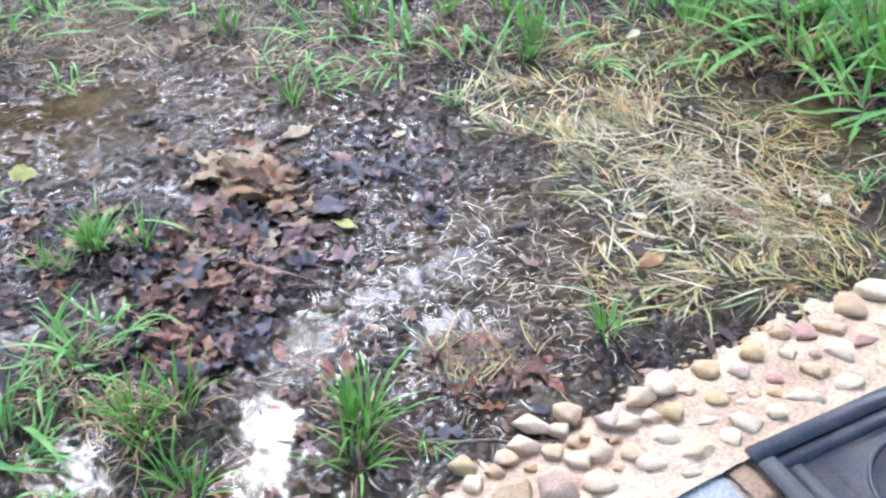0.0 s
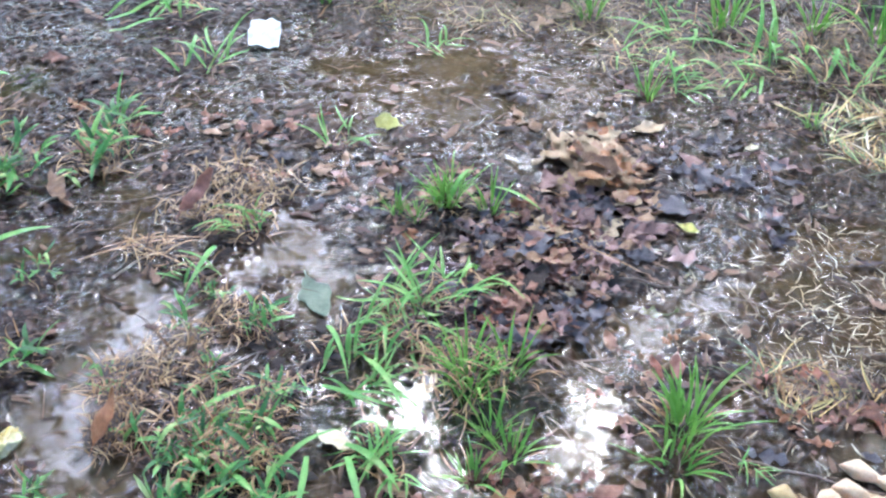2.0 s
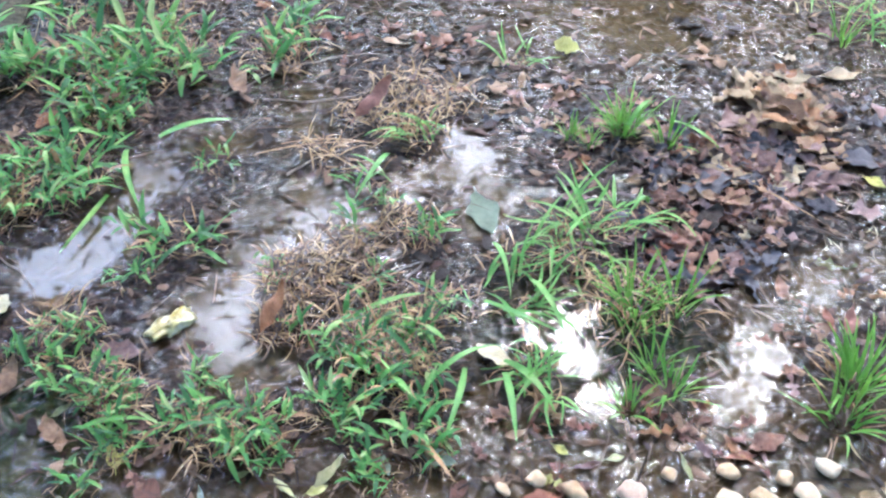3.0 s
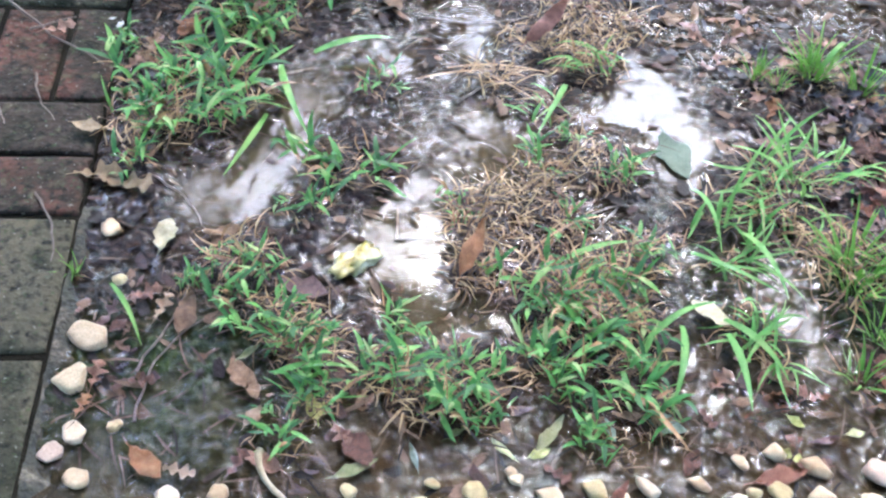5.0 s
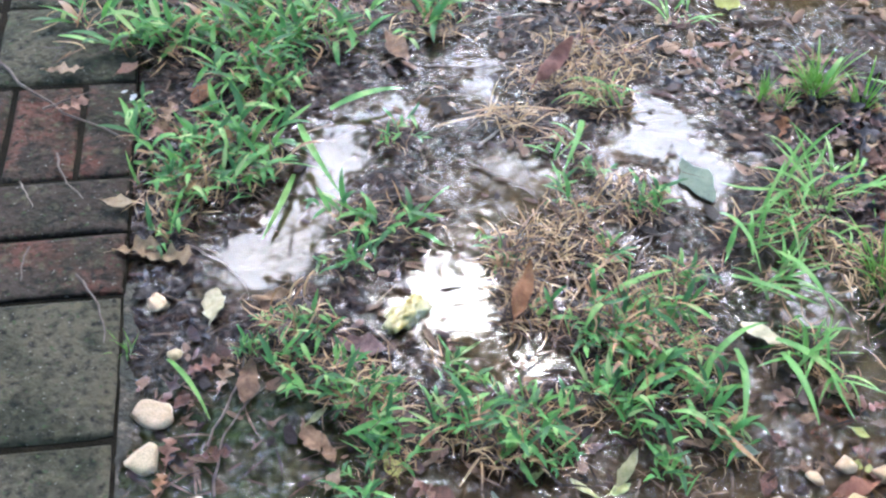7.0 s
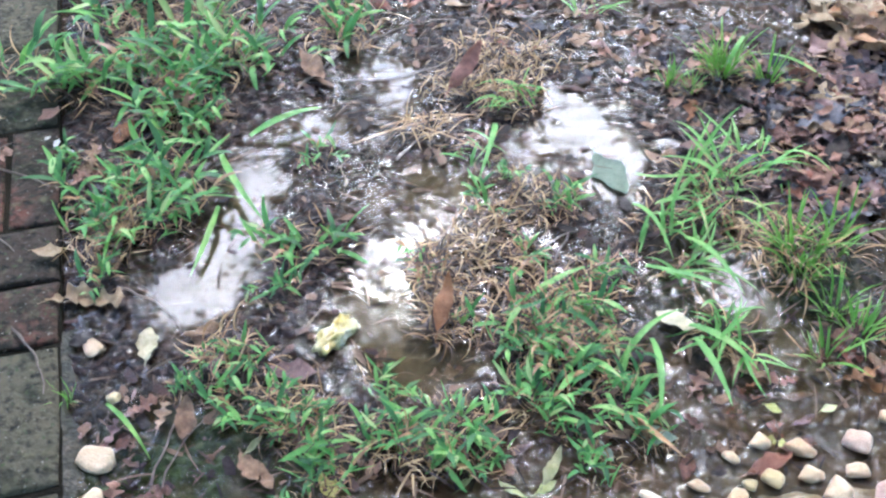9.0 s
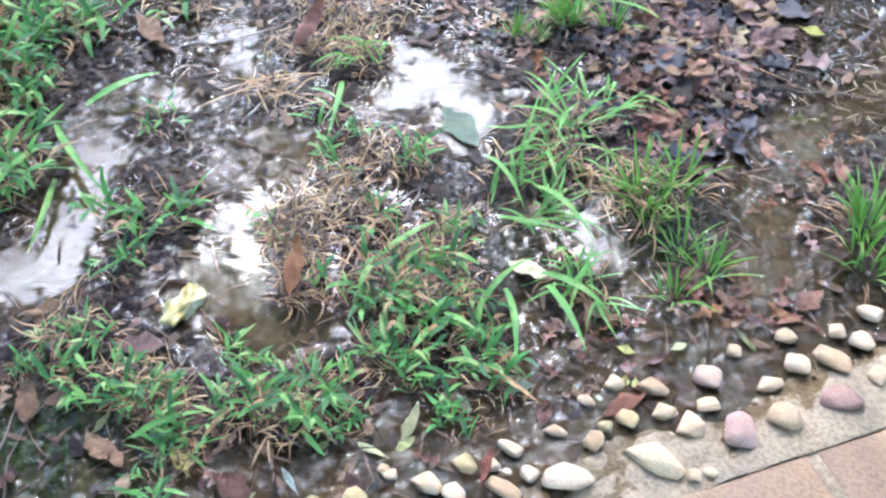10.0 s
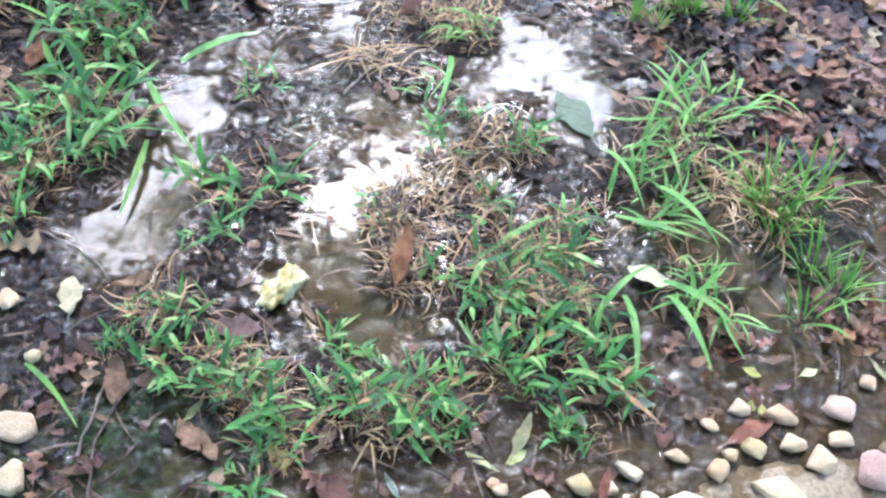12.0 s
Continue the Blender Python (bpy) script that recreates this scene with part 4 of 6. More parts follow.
def build_border():
    """Rough mortar between the terracotta walk and the mud, with pebbles pressed into it."""
    rnd = random.Random(8)
    damp = border_strip("pebble_border_damp", -0.66, 0.45, MORTAR, "strip of rough damp grey mortar set with river pebbles")
    dry = border_strip("pebble_border_pale", 0.45, 2.4, PALE_MORTAR, "strip of pale cream mortar thickly set with pebbles", 0.045, 0.004)
    placed = []

    def stone(x, y, a, b, tone, parent):
        ob = new("pebble", STONE_SHAPES[tone, rnd.randrange(4)] if parent else CHUNKS[tone])
        u, v = to_yard(x, y, TURN_S)
        if not parent:
            a, b = a * 0.95, b * 0.95
        if parent and u > 0.45:
            a, b = a * 1.14, b * 1.14
        thick = min(a, b) * rnd.uniform(0.6, 0.8)
        base = border_top(u) if parent else ground_at(x, y)
        ob.matrix_world = pose(x, y, base + thick * (0.2 if not parent else 0.13 if u > 0.45 else 0.12), rnd.uniform(-8, 8), rnd.uniform(-8, 8), rnd.uniform(-25, 25)) @ Matrix.Diagonal((a, b, thick, 1))
        if parent:
            ob.parent = parent
        else:
            tagged(ob, f"broken {tone} stone lying beside dark pavers", "pebble", "loose pebbles")
        placed.append((x, y, max(a, b) / 2))

    for x, y, a, b, tone in PEBBLES_A + PEBBLES_B + PEBBLES_C + PEBBLES_D:
        u, v = to_yard(x, y, TURN_S)
        stone(x, y, a, b, tone, None if u < -0.42 else damp if u < 0.45 else dry)
    tries = 0
    while tries < 2600:
        tries += 1
        u = rnd.uniform(0.5, 2.2) if tries < 1700 else rnd.uniform(-0.6, 2.2)
        v = EDGE_S + rnd.uniform(0.0, 0.115)
        if 0.1 < u < 0.5:
            continue
        x, y = from_yard(u, v, TURN_S)
        a = rnd.uniform(0.04, 0.058) if tries < 1000 else rnd.uniform(0.016, 0.034)
        if all(math.hypot(x - px, y - py) > r + a * 0.45 for px, py, r in placed):
            stone(x, y, a, a * rnd.uniform(0.7, 1), rnd.choice(["cream", "amber", "buff", "buff", "salmon"] if u > 0.45 else ["cream", "yellow", "white", "buff", "salmon"]), damp if u < 0.45 else dry)


build_border()

# ---------------------------------------------------------------- doormat


def tube(bm, points, radius, sides=6, taper=1.0):
    rings = []
    pts = [Vector(p) for p in points]
    for i, p in enumerate(pts):
        d = (pts[min(i + 1, len(pts) - 1)] - pts[max(i - 1, 0)]).normalized()
        a = d.cross(Vector((0.13, 0.21, 1))).normalized()
        b = d.cross(a)
        r = radius * (1 - (1 - taper) * i / (len(pts) - 1))
        rings.append([bm.verts.new(p + (a * math.cos(q) + b * math.sin(q)) * r) for q in (2 * math.pi * s / sides for s in range(sides))])
    for r0, r1 in zip(rings, rings[1:]):
        for s in range(sides):
            bm.faces.new((r0[s], r0[(s + 1) % sides], r1[(s + 1) % sides], r1[s]))
    bm.faces.new(rings[0])
    bm.faces.new(rings[-1][::-1])


def build_doormat():
    mat_root = new("doormat")
    mat_root.matrix_world = pose(0.459, 0.886, 0.0085, 0, 0, 28.5)
    tagged(mat_root, "black moulded rubber doormat with raised arches on bricks", "doormat")
    L, W = 0.75, 0.45

    def slab(x0, x1, y0, y1, top, low=0.0):
        bm = block(x1 - x0, y1 - y0, top - low, 0.002, 0.0005, 5)
        bmesh.ops.translate(bm, verts=bm.verts, vec=((x0 + x1) / 2, (y0 + y1) / 2, top))
        return bm

    part("base", slab(0, L, -W, 0, 0.005), RUBBER, mat_root)
    for x0, x1, y0, y1 in ((0, L, -0.026, 0), (0, L, -W, -W + 0.026), (0, 0.026, -W + 0.026, -0.026), (L - 0.026, L, -W + 0.026, -0.026)):
        part("border", slab(x0, x1, y0, y1, 0.011), RUBBER, mat_root)
    for x0, x1, y0, y1 in ((0.03, L - 0.03, -0.05, -0.03), (0.03, L - 0.03, -W + 0.03, -W + 0.05), (0.03, 0.05, -W + 0.05, -0.05), (L - 0.05, L - 0.03, -W + 0.05, -0.05)):
        part("inner_border", slab(x0, x1, y0, y1, 0.0085), RUBBER, mat_root)
    for cx in (0.17, 0.375, 0.58):
        part("panel", slab(cx - 0.095, cx + 0.095, -W + 0.06, -0.06, 0.0075), RUBBER, mat_root)
        for r in (0.035, 0.06, 0.082):
            bm = bmesh.new()
            tube(bm, [(cx + r * math.cos(a), -0.17 + 1.15 * r * math.sin(a), 0.008) for a in np.linspace(-0.3, math.pi + 0.3, 21)], 0.0035)
            part("ridge", bm, RUBBER, mat_root)
        for dx in (-0.05, 0.0, 0.05):
            bm = bmesh.new()
            tube(bm, [(cx + dx + 0.012 * math.sin(s * 6), -0.22 - 0.15 * s, 0.008) for s in np.linspace(0, 1, 14)], 0.003)
            part("ridge", bm, RUBBER, mat_root)


build_doormat()

# ---------------------------------------------------------------- fallen leaves


def leaf_data(name, kind, seed, material):
    """A leaf of unit length along x: midrib, stalk, outline by kind, curled and rippled."""
    rnd = random.Random(seed)
    n = 22 if kind == "oak" else 12
    width = {"oak": 0.31, "oval": 0.22, "lance": 0.13}[kind] * rnd.uniform(0.85, 1.15)
    curl, fold, twist = rnd.uniform(0.0, 0.12 if kind != "lance" else 0.05), rnd.uniform(0.05, 0.3), rnd.uniform(-0.25, 0.25)
    ph = rnd.uniform(0, 6)
    verts, faces = [], []
    for i in range(n + 1):
        s = i / n
        if kind == "oak":
            body = (math.sin(math.pi * min(1, s * 0.96 + 0.03)) ** 0.6) * (0.55 + 0.45 * s)
            w = width * body * (0.6 + 0.4 * math.cos(s * math.pi * 2 * 3.2 + ph)) * (1 + 0.4 * noise.noise(Vector((s * 6, ph, seed))))
        else:
            w = width * math.sin(math.pi * min(1, s * 0.98 + 0.01)) ** (0.75 if kind == "oval" else 0.9)
        x = s - 0.5
        zc = curl * (x * 2) ** 2 + 0.03 * math.sin(s * 9 + ph)
        row = []
        for side in (-1, -0.5, 0, 0.5, 1):
            y = side * w * (1 + 0.4 * noise.noise(Vector((s * 7, side * 3, ph + seed))))
            z = zc + abs(y) * fold + 0.05 * math.sin(s * 7 + side * 2 + ph) * abs(side) + y * twist * x
            z += 0.07 * noise.noise(Vector((x * 5 + seed, y * 7, ph)))
            sweep = 0.1 * abs(side) * (1 if kind == "oak" else 0)
            row.append((x + sweep * w, y, z))
        verts += row
    for i in range(n):
        for j in range(4):
            a = i * 5 + j
            faces.append((a, a + 5, a + 6, a + 1))
    b = len(verts)
    verts += [(-0.5, -0.012, 0.0 + curl), (-0.5, 0.012, curl), (-0.68, 0.006, curl * 0.4 + 0.01), (-0.68, -0.006, curl * 0.4 + 0.01)]
    faces.append((b, b + 1, b + 2, b + 3))
    me = bpy.data.meshes.new(name)
    me.from_pydata(verts, [], faces)
    me.materials.append(material)
    me.shade_smooth()
    return me


LEAF_SHAPES = {}
for tone in TONES:
    for kind in ("oak", "oval", "lance"):
        for i in range(3):
            LEAF_SHAPES[tone, kind, i] = leaf_data("leaf", kind, i * 13 + len(tone) * 5 + {"oak": 0, "oval": 200, "lance": 400}[kind], LEAF_MATS[tone])
leaf_rnd = random.Random(21)


def drop_leaf(x, y, length, turn, tone, kind, where, group, lift=0.003, tilt=6):
    ob = new("leaf", LEAF_SHAPES[tone, kind, leaf_rnd.randrange(3)])
    u, v = to_yard(x, y, TURN_W)
    us, vs = to_yard(x, y, TURN_S)
    z = 0.014 if u < EDGE_W or vs < EDGE_S else ground_at(x, y)
    if EDGE_S < vs < EDGE_S + 0.11 and us > -0.6:
        z = max(z, border_top(us) + 0.006)
    ob.matrix_world = pose(x, y, z + lift, leaf_rnd.uniform(-tilt, tilt), leaf_rnd.uniform(-tilt, tilt), turn) @ Matrix.Scale(length, 4)
    words = {"oak": "lobed oak leaf", "oval": "oval leaf", "lance": "narrow curled leaf"}[kind]
    return tagged(ob, f"{TONE_WORDS[tone]} wet {words} {where}", "leaf", group)


# leaves: x, y, length, heading, tone
LEAVES_WEST = [
    (-1.493, 0.829, 0.057, 26, 'tan'), (-1.411, 0.869, 0.042, 76, 'rust'), (-1.307, 0.814, 0.049, 110, 'tan'), (-1.289, 0.875, 0.061, 102, 'orange'),
    (-1.252, 0.975, 0.083, -36, 'rust'), (-1.254, 0.618, 0.044, 11, 'buff'), (-1.263, 0.71, 0.033, 17, 'buff'), (-1.06, 0.527, 0.055, 114, 'cream'),
    (-1.015, 0.387, 0.03, 86, 'rust'), (-0.992, 0.323, 0.038, 115, 'rust'), (-0.947, 0.34, 0.035, 36, 'rust'), (-0.978, 0.285, 0.033, 110, 'orange'),
    (-0.962, 0.438, 0.056, 112, 'tan'), (-1.02, 0.442, 0.038, 51, 'rust'), (-0.872, 0.542, 0.063, 11, 'mauve'), (-0.872, 0.429, 0.037, 73, 'olive'),
    (-0.818, 0.363, 0.029, 90, 'tan'),
]
LEAVES_WEST_B = [
    (-1.195, 0.566, 0.059, 46, 'buff'), (-1.383, 0.82, 0.012, 60, 'white'), (-1.364, 0.814, 0.019, 103, 'white'), (-1.343, 0.813, 0.013, -5, 'white'),
    (-0.828, 0.451, 0.036, -41, 'rust'), (-1.429, 0.762, 0.046, 52, 'rust'), (-1.304, 0.765, 0.037, 84, 'rust'), (-1.208, 0.686, 0.049, 109, 'tan'),
    (-1.286, 0.781, 0.031, 42, 'rust'), (-0.877, 0.262, 0.048, -14, 'orange'), (-0.84, 0.396, 0.04, -44, 'tan'), (-0.704, 0.386, 0.056, -23, 'rust'),
    (-0.694, 0.366, 0.05, 56, 'olive'), (-0.799, 0.308, 0.037, 92, 'rust'), (-0.843, 0.272, 0.034, 18, 'tan'), (-0.99, 0.434, 0.043, 104, 'tan'),
    (-0.864, 0.402, 0.045, -42, 'tan'), (-1.004, 0.564, 0.045, 42, 'tan'), (-0.728, 0.393, 0.034, -28, 'rust'),
]
LEAVES_CENTRE = [
    (-0.505, 0.55, 0.045, -42, 'tan'), (-0.405, 0.675, 0.042, 75, 'rust'),
    (-0.478, 1.1, 0.048, 27, 'pink'), 
    (-0.359, 0.713, 0.04, -38, 'tan'), (-0.541, 0.509, 0.055, 82, 'olive'), (-0.316, 0.665, 0.023, -13, 'yellow'), (-0.254, 0.684, 0.022, 37, 'yellow'),
    (-0.223, 0.744, 0.05, 36, 'orange'), (-0.135, 0.806, 0.038, 46, 'rust'), (-0.125, 0.756, 0.044, 33, 'red'),
]
LEAVES_SOUTH = [
    (-0.309, 0.59, 0.069, 46, 'red'), (-0.448, 0.47, 0.049, 88, 'red'), (-0.282, 0.619, 0.041, 24, 'rust'), (-0.364, 0.592, 0.041, 30, 'tan'),
    (-0.435, 0.584, 0.045, 7, 'sage'), (-0.4, 0.617, 0.031, -29, 'rust'), (-0.101, 0.791, 0.054, 54, 'rust'), (-0.175, 0.711, 0.036, -52, 'olive'),
    (-0.247, 0.795, 0.038, 26, 'rust'), (-0.197, 0.769, 0.04, -15, 'rust'), (-0.516, 0.469, 0.038, -11, 'rust'), (-0.48, 0.574, 0.033, 25, 'tan'),
]
LEAVES_EAST = [
    (0.697, 1.451, 0.055, -59, 'cream'), (0.388, 1.389, 0.03, -16, 'cream'), (0.027, 1.44, 0.035, 65, 'white'), (-0.015, 1.63, 0.033, 49, 'cream'),
    (-0.088, 1.359, 0.043, -28, 'yellow'), (0.074, 1.497, 0.039, 79, 'pink'), (0.596, 1.21, 0.049, -23, 'orange'), (0.658, 1.189, 0.05, 2, 'slate'),
    (0.361, 1.003, 0.077, 55, 'mauve'), (0.224, 1.013, 0.062, -51, 'red'), (0.156, 1.095, 0.057, 41, 'mauve'), (0.075, 0.917, 0.063, 0, 'slate'),
    (0.142, 0.964, 0.046, 13, 'orange'), (0.206, 0.96, 0.03, 0, 'slate'), (0.556, 1.401, 0.058, -16, 'rust'), (0.392, 1.273, 0.055, 29, 'orange'),
    (0.453, 2.023, 0.045, 48, 'cream'), (0.198, 1.045, 0.06, -40, 'rust'),
]
LEAVES_MIDDLE = [
    (-0.466, 1.657, 0.078, -23, 'umber'), (-0.419, 1.583, 0.094, -45, 'tan'), (-0.469, 1.984, 0.126, 65, 'tan'), (-0.298, 1.642, 0.039, 1, 'buff'),
    (-0.199, 1.63, 0.069, 38, 'buff'), (-0.263, 1.582, 0.096, -23, 'orange'), (-0.262, 1.511, 0.048, 51, 'buff'), (-0.29, 1.34, 0.127, -17, 'mauve'),
    (-0.263, 1.178, 0.042, -13, 'tan'), (-0.331, 1.126, 0.058, 40, 'tan'), (-0.299, 1.112, 0.057, 76, 'tan'), 
    (-0.498, 1.179, 0.054, 92, 'orange'), (-0.16, 1.274, 0.076, -38, 'slate'), (-0.112, 1.523, 0.064, 36, 'slate'), (-0.264, 1.767, 0.07, -24, 'mauve'),
    (-0.796, 1.323, 0.074, 4, 'slate'), 
]
LEAVES_NORTH = [
    (-0.404, 1.691, 0.037, -6, 'umber'), (-1.107, 1.248, 0.082, 98, 'rust'), (-1.051, 1.319, 0.08, -24, 'red'),
    (-1.381, 1.166, 0.083, -6, 'tan'), (-1.207, 1.354, 0.058, -28, 'orange'), (-1.173, 1.439, 0.038, 63, 'red'), (-0.854, 1.379, 0.075, 73, 'rust'),
    (-0.347, 0.71, 0.048, -35, 'tan'), (-0.486, 1.668, 0.06, -4, 'umber'), (-0.66, 1.287, 0.039, 42, 'rust'),
    (-1.277, 0.993, 0.078, -35, 'rust'), (-1.542, 1.267, 0.061, 84, 'rust'),
    (-0.495, 1.345, 0.049, 32, 'buff'), (-1.343, 1.481, 0.067, 25, 'rust'),
]
KIND_OF = {"cream": "oval", "sage": "oval", "white": "oval", "yellow": "oval", "olive": "lance", "red": "lance", "pink": "oval"}
for row_set, where in ((LEAVES_WEST, "beside dark pavers"), (LEAVES_WEST_B, "beside dark pavers"), (LEAVES_CENTRE, "among grass and puddles"), (LEAVES_SOUTH, "beside the pebble border"), (LEAVES_EAST, "on flattened straw"), (LEAVES_MIDDLE, "on the leaf heap"), (LEAVES_NORTH, "on wet mud")):
    for x, y, length, turn, tone in row_set:
        kind = KIND_OF.get(tone) or ("oak" if length > 0.03 and leaf_rnd.random() < 0.7 else "oval")
        drop_leaf(x, y, length, turn, tone, kind, where, "scattered leaves", 0.009 if row_set in (LEAVES_WEST, LEAVES_WEST_B) else 0.004)


def prop_leaf(x, y, length, turn, pitch, roll, tone, kind, lift, label, flat=1.0, wide=1.0):
    """A leaf leaning on the grass or sunk in a puddle."""
    ob = new("leaf", LEAF_SHAPES[tone, kind, leaf_rnd.randrange(3)])
    ob.matrix_world = pose(x, y, ground_at(x, y) + lift, roll, -pitch, turn) @ Matrix.Diagonal((length, length * wide, length * flat, 1))
    tagged(ob, label, "leaf", "scattered leaves")


prop_leaf(-0.84, 1.14, 0.085, 62, 38, 14, "terracotta", "lance", 0.044, "large reddish-brown leaf leaning on dead grass", 1.0, 1.5)
prop_leaf(-0.722, 0.672, 0.078, 96, 24, -8, "orange", "lance", 0.044, "curled rust-brown leaf leaning against the grass")
prop_leaf(-0.584, 1.012, 0.092, -50, 0, 0, "sage", "oval", 0.003, "dull sage-green oval leaf floating in a puddle", 0.35)
prop_leaf(-0.647, 1.479, 0.046, 180, 3, -24, "yellow", "oval", 0.012, "round pale yellow leaf lying on wet mud", 0.5, 1.75)
prop_leaf(-0.447, 0.756, 0.052, 172, 3, 10, "cream", "oval", 0.01, "pale cream oval leaf lying on green grass", 0.6, 1.3)
prop_leaf(-1.085, 1.108, 0.1, -48, 8, 10, "tan", "lance", 0.012, "pointed tan-brown leaf lying on wet mud", 0.8, 1.4)
prop_leaf(-1.155, 0.572, 0.07, 20, 3, 0, "buff", "oak", 0.006, "holed pale buff skeleton leaf beside dark pavers")
for x, y, size, turn, tone in [(0.06, 1.05, 0.05, 20, "orange"), (0.12, 1.06, 0.06, 130, "red"), (0.17, 1.02, 0.05, 60, "rust"), (0.22, 1.06, 0.05, 200, "orange"), (0.1, 0.99, 0.05, -40, "orange"), (-0.1, 1.15, 0.06, 15, "olive"), (-0.03, 1.1, 0.06, 80, "orange"), (-0.16, 0.95, 0.05, 40, "red"), (-0.12, 0.98, 0.055, 160, "rust"), (-0.2, 0.74, 0.045, 10, "orange"), (-0.14, 0.78, 0.05, 75, "orange"), (-0.18, 0.8, 0.04, 130, "red"), (-0.7, 0.6, 0.05, 30, "tan"), (-0.78, 0.6, 0.03, 100, "rust"), (-0.94, 1.11, 0.05, 30, "umber")]:
    prop_leaf(x, y, size, turn, 2, 0, tone, "oak" if size > 0.048 else "oval", -0.002, "sodden brown leaf sunk in a shallow puddle")

for k in range(16):
    u, v = -0.5 + 0.052 * k + leaf_rnd.uniform(-0.02, 0.02), EDGE_S + leaf_rnd.uniform(0.13, 0.25)
    x, y = from_yard(u, v, TURN_S)
    drop_leaf(x, y, leaf_rnd.uniform(0.022, 0.045), leaf_rnd.uniform(0, 360), leaf_rnd.choice(["yellow", "olive", "tan", "rust", "sage", "buff"]), leaf_rnd.choice(["oval", "lance", "oak"]), "beside the pebble border", "scattered leaves", 0.002)


def scatter(cx, cy, rx, ry, turn, count, tones, lift, sizes, name="", where="in a soaked leaf heap", group="leaf heap"):
    """Leaves over an oval: as things, or joined into one object of that name."""
    verts, faces, chosen = {}, {}, ["oak", "oak", "oak", "oval", "lance", "lance"]
    for i in range(count):
        a, r = leaf_rnd.uniform(0, 2 * math.pi), leaf_rnd.random() ** 0.6
        du, dv = rx * r * math.cos(a), ry * r * math.sin(a)
        x, y = cx + du * math.cos(turn) - dv * math.sin(turn), cy + du * math.sin(turn) + dv * math.cos(turn)
        size, head, tone, kind = leaf_rnd.uniform(*sizes), leaf_rnd.uniform(0, 360), leaf_rnd.choice(tones), leaf_rnd.choice(chosen)
        up = 0.002 + lift * (1 - r) * leaf_rnd.random()
        base = ground_at(x, y) if lift else bare(x, y)
        if not name:
            drop_leaf(x, y, size, head, tone, kind, where, group, up, 17 if lift > 0.01 else 10)
            continue
        shape = LEAF_SHAPES[tone, kind, leaf_rnd.randrange(3)]
        m = pose(x, y, base + up * 0.6, leaf_rnd.uniform(-14, 14), leaf_rnd.uniform(-14, 14), head) @ Matrix.Scale(size, 4)
        vs, fs = verts.setdefault(tone, []), faces.setdefault(tone, [])
        b = len(vs)
        vs += [tuple(m @ v.co) for v in shape.vertices]
        fs += [tuple(b + k for k in p.vertices) for p in shape.polygons]
    for tone in verts:
        tagged(mesh_object(name, verts[tone], faces[tone], LEAF_MATS[tone]), f"{TONE_WORDS[tone]} sodden leaves matted together on mud", "leaf litter", kind="stuff")


def build_heap():
    for cx, cy, rx, ry, count in ((-0.12, 1.02, 0.1, 0.13, 16), (0.13, 1.04, 0.11, 0.06, 26), (-0.17, 0.77, 0.09, 0.05, 20), (-0.33, 0.68, 0.1, 0.05, 16)):
        scatter(cx, cy, rx, ry, 0.0, count, ["orange", "red", "rust", "mauve", "terracotta"], 0.0, (0.022, 0.05), "sunken_leaves")
    sodden = ["mauve", "slate", "tan", "tan", "rust", "rust", "umber", "buff", "red"]
    scatter(-0.29, 1.18, 0.125, 0.2, 0.1, 150, ["rust", "umber", "slate", "mauve"], 0.006, (0.04, 0.08), "matted_leaves")
    scatter(-0.29, 1.19, 0.115, 0.19, 0.1, 95, sodden, 0.02, (0.04, 0.09))
    scatter(-0.26, 1.47, 0.1, 0.12, 0.3, 62, ["tan", "buff", "buff", "tan", "orange", "pink"], 0.024, (0.05, 0.1), "", "on a leaf heap")
    scatter(-0.2, 1.33, 0.13, 0.1, 0.3, 30, ["mauve", "tan", "slate", "pink"], 0.01, (0.05, 0.1), "", "in a leaf heap")
    scatter(-0.05, 1.5, 0.16, 0.16, 0.0, 60, ["slate", "umber", "mauve", "slate"], 0.004, (0.03, 0.07), "matted_leaves")
    scatter(-0.55, 1.3, 0.18, 0.12, 0.2, 55, ["slate", "rust", "mauve", "umber", "tan"], 0.004, (0.025, 0.06), "matted_leaves")
    scatter(-0.85, 1.35, 0.16, 0.14, 0.2, 50, ["slate", "rust", "mauve", "red", "tan"], 0.005, (0.025, 0.055), "matted_leaves")
    for v in (0.8, 0.95, 1.1, 1.25, 1.4):
        x, y = from_yard(EDGE_W + 0.05, v, TURN_W)
        scatter(x, y, 0.045, 0.09, TURN_W, 7, ["tan", "umber", "mauve", "slate"], 0.004, (0.015, 0.04), "matted_leaves")


build_heap()

# ---------------------------------------------------------------- grass


